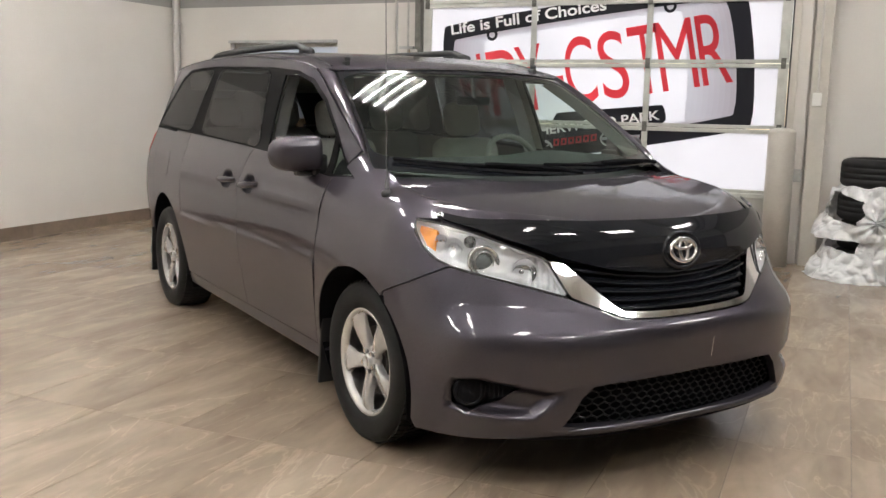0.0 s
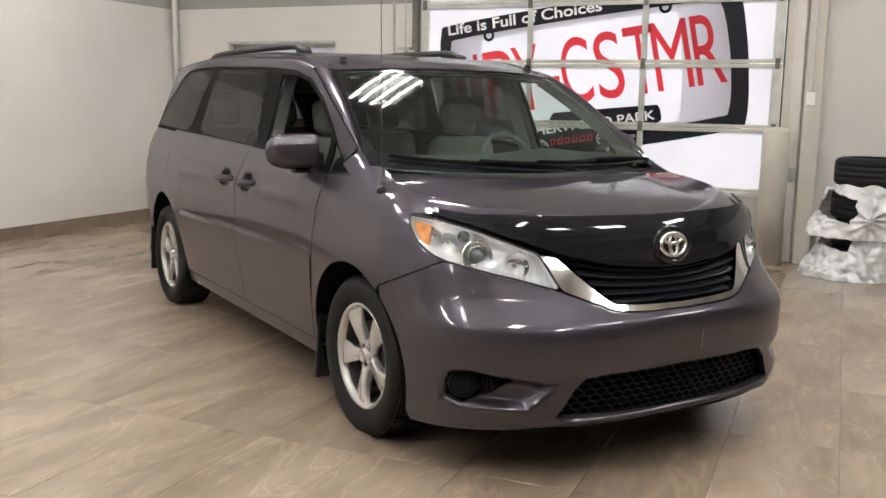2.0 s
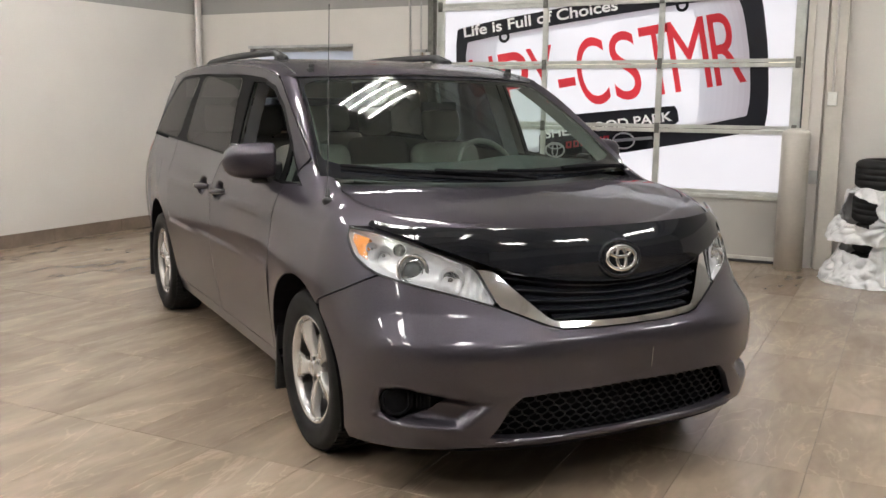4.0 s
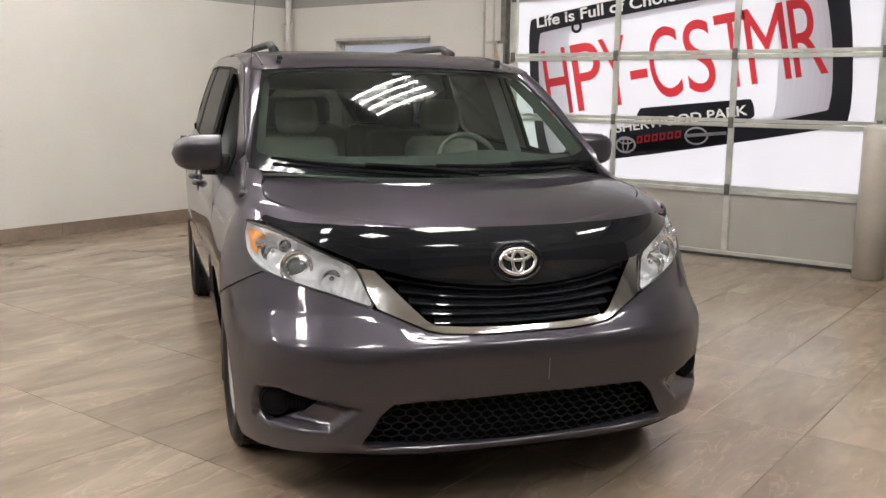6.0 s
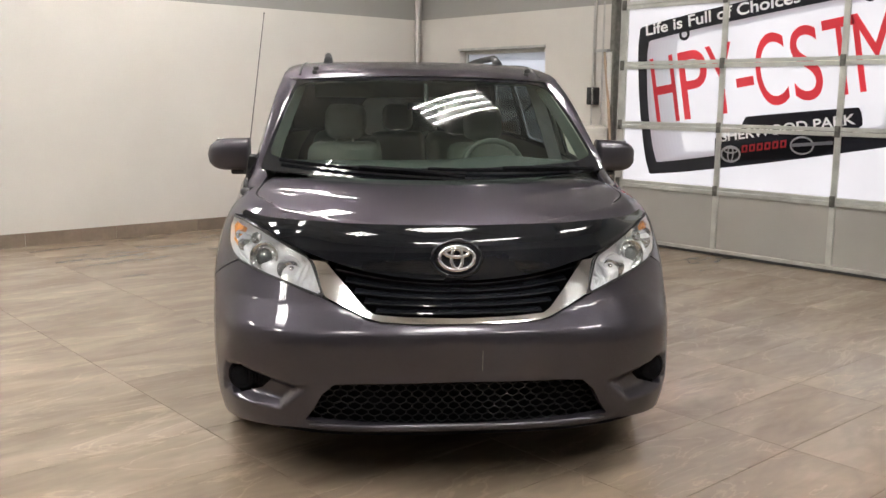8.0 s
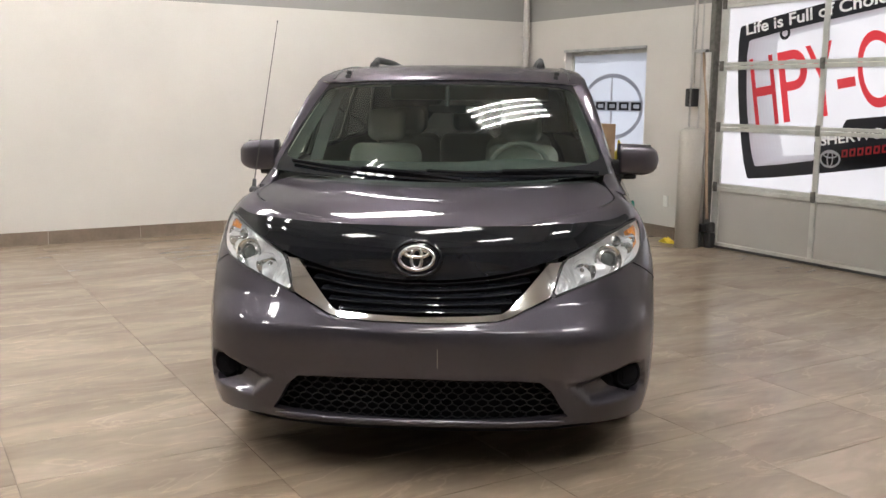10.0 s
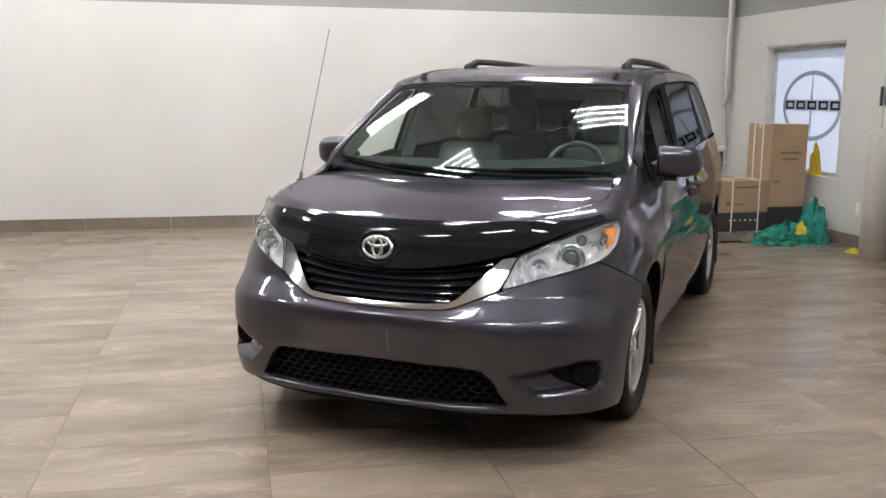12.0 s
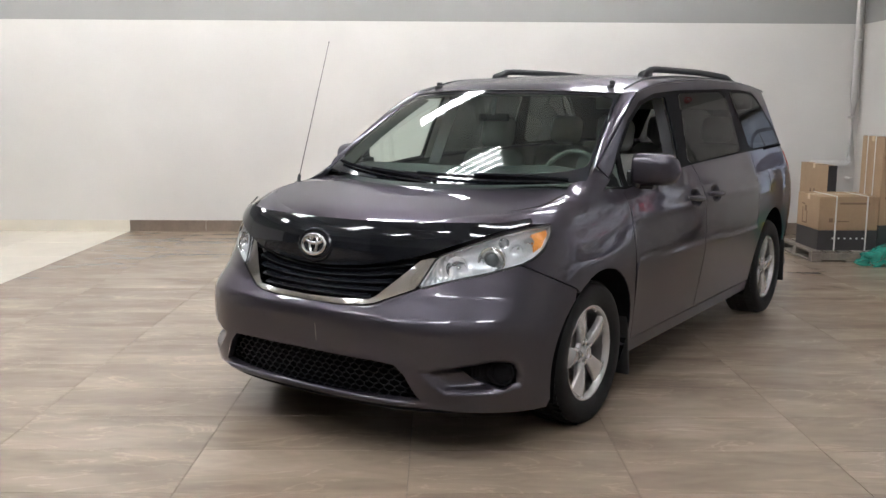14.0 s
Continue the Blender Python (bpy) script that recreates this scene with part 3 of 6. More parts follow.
for k in range(6):
    x = -2.665 + 0.078 * k
    z = 1.018 + 0.0125 * k
    part("word_bar", flat([(x, z), (x + 0.06, z + 0.009), (x + 0.06, z + 0.079), (x, z + 0.07)], [[(x + 0.018, z + 0.02), (x + 0.042, z + 0.024), (x + 0.042, z + 0.06), (x + 0.018, z + 0.055)]]), M_INKRED, banner, at=pose(0, 0.0165, 0))
part("oval_print", band(-2.782, 1.0, 0.11, 0.082, 0.02), M_INKWHITE, banner, at=pose(0, 0.0165, 0))
part("oval_print", band(-2.782, 1.0, 0.035, 0.075, 0.014), M_INKWHITE, banner, at=pose(0, 0.0162, 0))
part("oval_print", band(-2.782, 1.035, 0.075, 0.03, 0.014), M_INKWHITE, banner, at=pose(0, 0.0159, 0))
part("oval_print", band(-2.065, 1.113, 0.115, 0.083, 0.016), M_INKWHITE, banner, at=pose(0, 0.0165, 0))
part("word_bar", flat([(-2.17, 1.095), (-1.78, 1.135), (-1.78, 1.165), (-2.17, 1.125)]), M_INKPALE, banner, at=pose(0, 0.0159, 0))
part("bolt_print", band(-3.372, 2.150, 0.062, 0.062, 0.030, 24), M_INKBLK, banner, at=pose(0, 0.016, 0))
part("bolt_print", band(-1.55, 2.40, 0.062, 0.062, 0.030, 24), M_INKBLK, banner, at=pose(0, 0.016, 0))

sign = empty("window_print", pose(0, NY, 0), "grey ring emblem printed on white window film", "sign")
part("ring_print", band(-5.905, 1.43, 0.545, 0.39, 0.05), M_INKGREY, sign, at=pose(0, 0.117, 0))
part("blade_print", flat([(-5.925, 1.43), (-5.915, 1.80), (-5.90, 1.81), (-5.885, 1.43), (-5.895, 1.06), (-5.91, 1.05)]), M_INKGREY, sign, at=pose(0, 0.116, 0))
part("plaque_print", flat([(-6.43, 1.375), (-5.375, 1.375), (-5.375, 1.50), (-6.43, 1.50)]), M_INKPLAQUE, sign, at=pose(0, 0.115, 0))
for k in range(5):
    x = -6.39 + 0.208 * k
    part("word_bar", flat([(x, 1.39), (x + 0.165, 1.39), (x + 0.165, 1.485), (x, 1.485)], [[(x + 0.04, 1.415), (x + 0.135, 1.415), (x + 0.135, 1.46), (x + 0.04, 1.46)]]), M_INKBLK, sign, at=pose(0, 0.114, 0))

# ---- along the north wall ----
bm = bmesh.new()
tube(bm, [(-7.362, 9.085, CEILING), (-7.362, 9.085, 1.6), (-7.362, 9.085, 0.97), (-7.362, 9.08, 0.90), (-7.362, 9.055, 0.865), (-7.362, 9.005, 0.855), (-7.362, 8.8, 0.855), (-7.362, 8.62, 0.855)], 0.042, 16)
pipe = thing("drain_pipe", bm, M_PIPE, "white painted pipe in the corner, bent along the wall", "pipe", smooth=True)
for z in (1.40, 2.3, 0.68):
    part("clamp", boxes((-7.45, -7.30, 9.065, 9.105, z, z + 0.02), bevel=0.004), M_PIPE, pipe)
for y in (8.7,):
    part("clamp", boxes((-7.45, -7.36, y, y + 0.02, 0.80, 0.82), bevel=0.004), M_PIPE, pipe)


def carton(name, x0, x1, y0, y1, z0, z1, dark, label, straps=()):
    b = empty(name, pose(x0, y0, z0), label, "box", "boxes by the window")
    w, d, h = x1 - x0, y1 - y0, z1 - z0
    body = part("carton", boxes((0, w, 0, d, dark, h), bevel=0.006), M_CARD, b)
    if dark:
        part("dark_band", boxes((0, w, 0, d, 0, dark - 0.001), bevel=0.004), M_CARD_DK, b, "black printed lower band")
    part("flap_tape", boxes((w / 2 - 0.03, w / 2 + 0.03, -0.001, d + 0.001, h - 0.05, h + 0.0015)), M_TAPE, b, "brown packing tape")
    for side, at in straps:
        if side == 'e':
            part("strap", boxes((-0.003, w + 0.004, at, at + 0.014, -0.002, h + 0.004)), M_STRAP, b, "white plastic strap")
        else:
            part("strap", boxes((at, at + 0.014, -0.004, d + 0.003, -0.002, h + 0.004)), M_STRAP, b, "white plastic strap")
    return b, w, d, h


b, w, d, h = carton("cardboard_box", -5.98, -5.42, 7.95, 8.54, 0.112, 0.65, 0.20, "strapped brown box with a black lower band on a pallet", (('e', 0.16), ('e', 0.47)))
for k in range(6):
    part("print_mark", boxes((w + 0.001, w + 0.003, 0.14 + 0.06 * k, 0.158 + 0.06 * k, 0.112, 0.126)), M_STRAP, b)
part("print_arrow", boxes((0.20, 0.25, -0.003, -0.001, 0.36, 0.42), (0.14, 0.155, -0.003, -0.001, 0.24, 0.40), (0.25, 0.265, -0.003, -0.001, 0.24, 0.36), (0.14, 0.265, -0.003, -0.001, 0.235, 0.248), (0.12, 0.20, -0.003, -0.001, 0.425, 0.438)), M_TAG, b)
for a, c, z0, z1 in ((0.10, 0.14, 0.28, 0.32), (0.15, 0.30, 0.285, 0.295), (0.20, 0.50, 0.46, 0.478)):
    part("print_mark", boxes((w + 0.001, w + 0.003, a, c, z0, z1)), M_TAG, b)
b, w, d, h = carton("cardboard_box", -5.92, -5.45, 8.56, 8.985, 0.0, 1.24, 0.36, "tall strapped brown box before the window", (('n', 0.12), ('n', 0.29)))
for z, a, c in ((0.93, 0.10, 0.36), (0.86, 0.14, 0.32), (0.62, 0.05, 0.11)):
    part("print_mark", boxes((w + 0.001, w + 0.003, a, c, z, z + 0.022)), M_TAG, b)
b, w, d, h = carton("cardboard_box", -7.10, -6.34, 8.40, 8.50, 0.0, 0.90, 0.0, "flat brown box leaning on edge in the corner")
# this narrow side is darker than the rest of the box
part("dark_side", boxes((w + 0.001, w + 0.004, 0.002, d - 0.002, 0.0, h)), M_CARD_DK, b, "dark narrow side")
for a in (0.30, 0.40):
    part("print_mark", boxes((a, a + 0.04, -0.003, -0.001, 0.55, 0.62)), M_TAG, b)

pal = empty("pallet", pose(-6.28, 7.88, 0), "weathered wooden pallet under a box", "pallet")
for k in range(6):
    part("deck_board", boxes((0.0, 0.92, 0.0 + 0.135 * k, 0.10 + 0.135 * k, 0.09, 0.11), bevel=0.003), M_PALLET, pal)
for k in range(3):
    part("stringer", boxes((0.0 + 0.42 * k, 0.08 + 0.42 * k, 0.0, 0.78, 0.02, 0.089), bevel=0.004), M_PALLET, pal)
for k in range(3):
    part("bottom_board", boxes((0.0, 0.92, 0.0 + 0.34 * k, 0.10 + 0.34 * k, 0.0, 0.019), bevel=0.003), M_PALLET, pal)


def crumple(name, cx, cy, rx, ry, h, material, seed, label, category, kind_label=None):
    """A heap of crumpled film."""
    bm = bmesh.new()
    n, m = 46, 16
    rng = random.Random(seed)
    rings = []
    for j in range(m + 1):
        t = j / m
        ring = []
        for i in range(n):
            a = 2 * math.pi * i / n
            v = Vector((math.cos(a) * 2.1 + seed, math.sin(a) * 2.1, t * 2.4))
            k = 1 + 0.32 * noise.noise(v) + 0.15 * noise.noise(v * 2.7) + 0.12 * abs(noise.noise(v * 6))
            prof = (1 - t) ** 0.4 * (1 + 0.35 * noise.noise(v * 1.7))
            z = h * t * (1 + 0.5 * noise.noise(v * 1.3)) + 0.03 * noise.noise(v * 5)
            ring.append(bm.verts.new((cx + rx * prof * k * math.cos(a), cy + ry * prof * k * math.sin(a), max(0.002, z) if j else 0.0)))
        rings.append(ring)
    for p, q in zip(rings, rings[1:]):
        for i in range(n):
            bm.faces.new((p[i], p[(i + 1) % n], q[(i + 1) % n], q[i]))
    return thing(name, bm, material, label, category)


crumple("plastic_wrap", -5.27, 8.99, 0.19, 0.15, 0.38, M_WRAP, 3, "tall crumpled green plastic film against the wall", "plastic film")
crumple("plastic_wrap", -5.22, 8.66, 0.20, 0.34, 0.20, M_WRAP, 8, "low crumpled green plastic film on the floor", "plastic film")
crumple("yellow_sheet", -5.66, 9.235, 0.10, 0.03, 0.30, M_YELLOW, 5, "crumpled yellow plastic sheet on the window sill", "plastic sheet").matrix_basis = pose(0, 0, WB)
crumple("yellow_tag", -5.10, 8.74, 0.05, 0.05, 0.10, M_YELLOW, 6, "crumpled yellow plastic tag on the green film", "tag").matrix_basis = pose(0, 0, 0.12)
crumple("yellow_tag", -4.55, 8.98, 0.09, 0.05, 0.04, M_YELLOW, 7, "crumpled yellow plastic piece on the floor", "tag")

# hoist chain, switch box, conduits by the door
def chain(x, y, z0, z1, label):
    bm = bmesh.new()
    z, k = z0, 0
    while z < z1:
        o = Vector((x, y, z))
        pts = []
        for i in range(10):
            a = 2 * math.pi * i / 10
            pts.append(o + (Vector((0.010 * math.cos(a), 0, 0.017 * math.sin(a))) if k % 2 else Vector((0, 0.010 * math.cos(a), 0.017 * math.sin(a)))))
        tube(bm, pts, 0.0032, 4, True)
        z += 0.026
        k += 1
    return thing("hoist_chain", bm, M_STEEL, label, "chain", "hoist chains")


chain(-4.41, 9.07, 1.22, 4.6, "galvanised hoist chain hanging by the door")
chain(-4.28, 9.07, 1.22, 4.6, "galvanised hoist chain hanging by the door")
sb = thing("switch_box", boxes((-4.505, -4.40, 9.09, NY, 1.45, 1.635), bevel=0.008), M_BLACK, "black door control box on the wall", "switch box")
for k in range(3):
    bm = bmesh.new()
    rod(bm, (-4.455, 9.09, 1.49 + 0.05 * k), (-4.455, 9.075, 1.49 + 0.05 * k), 0.014, 12)
    part("button", bm, M_DARK, sb)
thing("conduit", tube(bmesh.new(), [(-4.47, 9.165, 1.64), (-4.47, 9.165, 3.0), (-4.47, 9.165, CEILING)], 0.012, 10), M_PIPE, "thin painted conduit above the control box", "conduit", smooth=True)
bm = boxes((-4.38, -4.22, 9.06, 9.09, 2.0, 2.03), (-4.25, -4.22, 9.06, NY, 2.0, 2.03), bevel=0.003)
thing("wall_bracket", bm, M_STEEL, "steel bracket beside the door", "bracket")
thing("strap_hose", tube(bmesh.new(), [(-4.29 + 0.22 * t + 0.02 * math.sin(5 * t), 9.10 - 0.03 * t, 2.0 - 1.7 * t) for t in np.linspace(0, 1, 24)], 0.016, 8), M_ORANGE, "worn orange strap hanging beside the door", "strap", smooth=True)
bm = bmesh.new()
rod(bm, (-4.22, 9.12, 0.24), (-4.22, 9.12, 2.0), 0.034, 16)
ps = thing("post", bm, M_PIPE, "slim white post beside the door", "post", smooth=True)
part("foot", boxes((-4.27, -4.15, 9.06, 9.17, 0.16, 0.24), bevel=0.01), M_BLACK, ps, "black foot")
part("stem", boxes((-4.24, -4.20, 9.10, 9.14, 0.0, 0.16)), M_STEEL, ps)
# plain dark blocks for the black clutter by the door track
bm = boxes((-4.13, -4.05, 9.07, 9.17, 0.0, 0.16), (-4.11, -4.04, 9.07, 9.15, 0.16, 0.27), bevel=0.02)
thing("door_lock_housing", bm, M_DARK, "black clutter at the foot of the door track", "latch")
thing("outlet", boxes((-4.845, -4.775, NY - 0.008, NY, 0.35, 0.475), bevel=0.004), M_WHITE, "white wall outlet plate", "outlet")

# jamb, strut and boxes on the other side of the door
thing("door_jamb", boxes((-0.385, -0.25, NY - 0.05, NY, 0, CEILING), bevel=0.004), M_WALL, "beige painted steel door jamb", "jamb", kind="structure")
thing("strut_column", boxes((-0.225, -0.075, NY - 0.10, NY, 0, CEILING), bevel=0.006), M_BOLLARD, "beige painted steel channel on the wall", "column", kind="structure")
eb = thing("light_switch", boxes((-0.205, -0.125, NY - 0.13, NY - 0.10, 1.475, 1.595), bevel=0.006), M_WHITE, "white switch box on the channel", "switch")
part("conduit", rod(bmesh.new(), (-0.165, NY - 0.115, 1.595), (-0.165, NY - 0.115, CEILING), 0.011, 10), M_PIPE, eb)
part("toggle", boxes((-0.172, -0.158, NY - 0.137, NY - 0.13, 1.52, 1.55), bevel=0.002), M_WHITE, eb)
eb = thing("junction_box", boxes((-0.335, -0.245, NY - 0.09, NY - 0.05, 0.775, 0.895), bevel=0.006), M_STEEL, "grey steel junction box beside the door", "junction box")
part("cover", boxes((-0.325, -0.255, NY - 0.094, NY - 0.09, 0.79, 0.88), bevel=0.002), M_STEEL, eb)
bm = bmesh.new()
rod(bm, (-4.92, NY - 0.05, 2.66), (-4.92, NY, 2.66), 0.075, 24)
bl = thing("fire_bell", bm, M_RED, "red fire alarm bell on the wall", "alarm bell")
part("stem", rod(bmesh.new(), (-4.92, NY - 0.07, 2.66), (-4.92, NY - 0.05, 2.66), 0.02, 12), M_STEEL, bl)
bm = bmesh.new()
bmesh.ops.create_uvsphere(bm, u_segments=16, v_segments=10, radius=0.03, matrix=Matrix.Translation((0.03, 9.10, 2.44)))
rod(bm, (0.03, 9.10, 2.46), (0.03, NY, 2.50), 0.01, 8)
thing("wall_sensor", bm, M_STEEL, "small grey sensor on a wall arm", "sensor", smooth=True)

# tyres in plastic bags
def loose_tyre(z, dx, dy):
    bm = bmesh.new()
    h = 0.245
    prof = [(0.215, 0.02), (0.225, 0.0), (0.28, -0.002), (0.315, 0.012), (0.335, 0.035), (0.338, 0.075), (0.333, 0.078), (0.333, 0.085), (0.338, 0.088), (0.338, 0.12), (0.333, 0.123), (0.333, 0.13), (0.338, 0.133), (0.338, 0.17), (0.333, 0.173), (0.333, 0.18), (0.337, 0.183), (0.335, h - 0.035), (0.315, h - 0.012), (0.28, h), (0.225, h), (0.215, h - 0.02)]
    lathe(bm, prof, 56)
    return thing("tyre", bm, M_RUBBER, "black tyre in a stack, partly bagged", "tyre", "stacked tyres", smooth=True, at=pose(0.415 + dx, 8.74 + dy, z))


for z, dx, dy in ((0.0, 0.0, 0.0), (0.25, 0.02, 0.01), (0.505, 0.0, 0.0), (0.79, 0.005, -0.01)):
    loose_tyre(z, dx, dy)


def bag(z0, z1, r0, flare, knot, seed, gaps, label):
    """A loose plastic bag draped over a tyre, gathered at a knot and flared to one side; gaps: (angle from, to, height from, to) left open."""
    bm = bmesh.new()
    n, m = 280, 80
    ka, kz = radians(knot[0]), knot[1]
    rings = []
    for j in range(m + 1):
        t = j / m
        ring = []
        for i in range(n):
            a = 2 * math.pi * i / n
            z = z0 + (z1 - z0) * t
            da = (a - ka + math.pi) % (2 * math.pi) - math.pi
            dist = math.hypot(da * 0.4, z - kz)
            pleat = math.atan2(z - kz, da * 0.4)
            near = math.exp(-(dist / 0.20) ** 2)
            v = Vector((math.cos(a) * 1.8 + seed, math.sin(a) * 1.8, t * 1.6))
            creased = abs(noise.noise(v * 1.6)) * 0.075 + abs(noise.noise(v * 3.6 + Vector((0, 0, 3)))) * 0.032 + abs(noise.noise(v * 8.0)) * 0.006
            side = max(0.0, math.cos(a - radians(205))) ** 1.5
            r = r0 + flare * side * (1 - t) ** 0.8 + 0.05 * (1 - t) ** 1.5 + creased * (1.3 - 0.6 * t)
            r += near * (0.03 + 0.028 * math.sin(9 * pleat + 3 * noise.noise(v)))
            zz = z + 0.06 * noise.noise(v * 1.1 + Vector((9, 0, 0))) * t - 0.03 * side * flare / 0.2 * t
            if j == m:
                r = r0 * 0.72
            ring.append(bm.verts.new((0.415 + r * math.cos(a), 8.74 + r * math.sin(a) * 0.95, max(zz, 0.003))))
        rings.append(ring)
    for j in range(m):
        for i in range(n):
            a, z = 360 * (i + 0.5) / n, z0 + (z1 - z0) * (j + 0.5) / m
            w = 9 * noise.noise(Vector((a * 0.05, z * 12, seed)))
            slope = (a - 220) * 0.0016
            if any(g0 + w < a < g1 + w and h0 + w * 0.003 - slope < z < h1 + w * 0.003 - slope for g0, g1, h0, h1 in gaps):
                continue
            bm.faces.new((rings[j][i], rings[j][(i + 1) % n], rings[j + 1][(i + 1) % n], rings[j + 1][i]))
    return thing("plastic_bag", bm, M_BAG, label, "plastic bag", "tyre bags", smooth=True)


bag(0.0, 0.44, 0.345, 0.15, (275, 0.50), 2.0, [(190, 243, 0.28, 0.40)], "milky crumpled plastic bag round a tyre on the floor")
bag(0.36, 0.80, 0.345, 0.11, (268, 0.53), 6.0, [(186, 250, 0.55, 0.74)], "milky crumpled plastic bag torn open and knotted round a tyre")
bm = boxes((-0.72, -0.50, 1.72, 1.945, 0.0005, 0.004), bevel=0.001)
fc = thing("floor_cover", bm, M_TILE, "flush floor box cover with a dark rim", "floor box")
part("rim", boxes((-0.725, -0.72, 1.715, 1.95, 0.0005, 0.005), (-0.50, -0.495, 1.715, 1.95, 0.0005, 0.005), (-0.72, -0.50, 1.945, 1.95, 0.0005, 0.005), (-0.72, -0.50, 1.715, 1.72, 0.0005, 0.005)), M_DARK, fc, "dark metal rim")

# ---- the shape of the van's body, in its own frame: x to its left side, y to its tail, z up, front axle at y = 0 ----
def curve(points):
    """A smooth function through (x, y) points, without overshoot."""
    xs, ys = [p[0] for p in points], [p[1] for p in points]
    n = len(xs)
    d = [(ys[i + 1] - ys[i]) / (xs[i + 1] - xs[i]) for i in range(n - 1)]
    m = [d[0]] + [0 if d[i - 1] * d[i] <= 0 else 2 * d[i - 1] * d[i] / (d[i - 1] + d[i]) for i in range(1, n - 1)] + [d[-1]]

    def f(x):
        if x <= xs[0]:
            return ys[0] + m[0] * (x - xs[0])
        if x >= xs[-1]:
            return ys[-1] + m[-1] * (x - xs[-1])
        i = 0
        while x > xs[i + 1]:
            i += 1
        h = xs[i + 1] - xs[i]
        t = (x - xs[i]) / h
        return ((1 + 2 * t) * (1 - t) ** 2 * ys[i] + t * (1 - t) ** 2 * h * m[i] + t * t * (3 - 2 * t) * ys[i + 1] + t * t * (t - 1) * h * m[i + 1])
    return f


def ease(t):
    t = min(1.0, max(0.0, t))
    return t * t * (3 - 2 * t)


Y0, Y1 = -0.20, 3.30          # where the nose and the tail begin to round
NOSE, TAIL = 1.35, 1.30       # chart lengths of the nose and tail quarters
half_front = curve([(0.10, 0.93), (0.18, 0.952), (0.30, 0.976), (0.45, 0.988), (0.62, 0.992), (0.80, 0.990), (0.90, 0.978), (0.96, 0.960), (1.0, 0.942), (1.06, 0.92), (1.2, 0.85)])
reach = curve([(0.10, 0.70), (0.18, 0.765), (0.28, 0.79), (0.43, 0.80), (0.56, 0.802), (0.61, 0.795), (0.65, 0.776), (0.70, 0.747), (0.76, 0.718), (0.82, 0.692), (0.90, 0.668), (1.0, 0.605), (1.06, 0.53)])
square = curve([(0.1, 2.7), (0.3, 2.85), (0.42, 2.75), (0.55, 2.6), (0.70, 2.3), (0.87, 2.08), (1.06, 1.9)])
half_side = curve([(0.15, 0.89), (0.2, 0.908), (0.3, 0.931), (0.45, 0.958), (0.62, 0.980), (0.8, 0.992), (0.93, 0.987), (1.05, 0.968), (1.12, 0.946), (1.2, 0.922), (1.4, 0.862), (1.55, 0.812), (1.65, 0.772), (1.72, 0.74)])
reach_tail = curve([(0.15, 0.70), (0.35, 0.79), (0.6, 0.80), (0.85, 0.79), (1.0, 0.75), (1.15, 0.63), (1.3, 0.47), (1.5, 0.28), (1.62, 0.17), (1.72, 0.10)])
hood_mid = curve([(-0.80, 0.958), (-0.76, 0.978), (-0.70, 1.000), (-0.62, 1.022), (-0.5, 1.048), (-0.3, 1.083), (-0.1, 1.113), (0.1, 1.131), (0.3, 1.144)])
roof_mid = curve([(0.70, 1.622), (0.85, 1.659), (1.0, 1.679), (1.3, 1.708), (1.8, 1.730), (2.4, 1.733), (3.0, 1.721), (3.4, 1.695), (4.0, 1.63)])
roof_edge = curve([(0.3, 1.27), (0.55, 1.43), (0.84, 1.585), (1.0, 1.622), (1.3, 1.66), (1.8, 1.684), (2.4, 1.688), (3.0, 1.670), (3.2, 1.653), (3.4, 1.629), (3.6, 1.60), (4.0, 1.53)])


def hood_z(x, y):
    return hood_mid(y) - 0.016 * x * x - 0.012 * abs(x) ** 6


def side_x(y, z):
    w = half_side(z)
    f = 1 - ease((y - Y0) / 0.8)
    w -= (w - half_front(min(z, 1.2))) * f * (1 - ease((z - 1.0) / 0.24))
    lead = 0.12 + (z - 1.16) * 1.636
    w -= (0.060 - 0.045 * ease((z - 1.12) / 0.45)) * ease((z - 0.98) / 0.20) * (1 - ease((y - lead + 0.05) / 0.85))
    w -= 0.018 * ease((z - 1.06) / 0.16) * (1 - ease((y - lead + 0.03) / 0.20))
    w -= 0.045 * ease((y - 2.4) / 1.5)
    return w


def flare(y, z):
    """The wings swell round the front wheels."""
    return 0.019 * math.exp(-((y + 0.05) / 0.45) ** 2) * (1 - ease((z - 0.72) / 0.22))


def shell(u, z, inset=0.0):
    """A point of the lower body: u < 0 runs round the nose to its middle at -NOSE, u > 0 back along the side and round the tail."""
    if u < 0:
        phi = math.pi / 2 * (1 + u / NOSE)
        a, b, n = side_x(Y0, z) + flare(Y0, z) - inset, reach(z) - inset, square(z)
        s, c = abs(math.sin(phi)), math.cos(phi)
        r = ((s / a) ** n + (max(c, 0) / b) ** n) ** (-1 / n)
        return (r * math.sin(phi), Y0 - r * c, z)
    y = Y0 + u
    if y <= Y1:
        return (side_x(y, z) + flare(y, z) - inset, y, z)
    phi = (y - Y1) / TAIL * math.pi / 2
    a, b, n = side_x(Y1, z) - inset, reach_tail(z) - inset, 3.0
    s, c = max(math.sin(phi), 0), max(math.cos(phi), 0)
    r = ((c / a) ** n + (s / b) ** n) ** (-1 / n)
    return (r * c, Y1 + r * s, z)


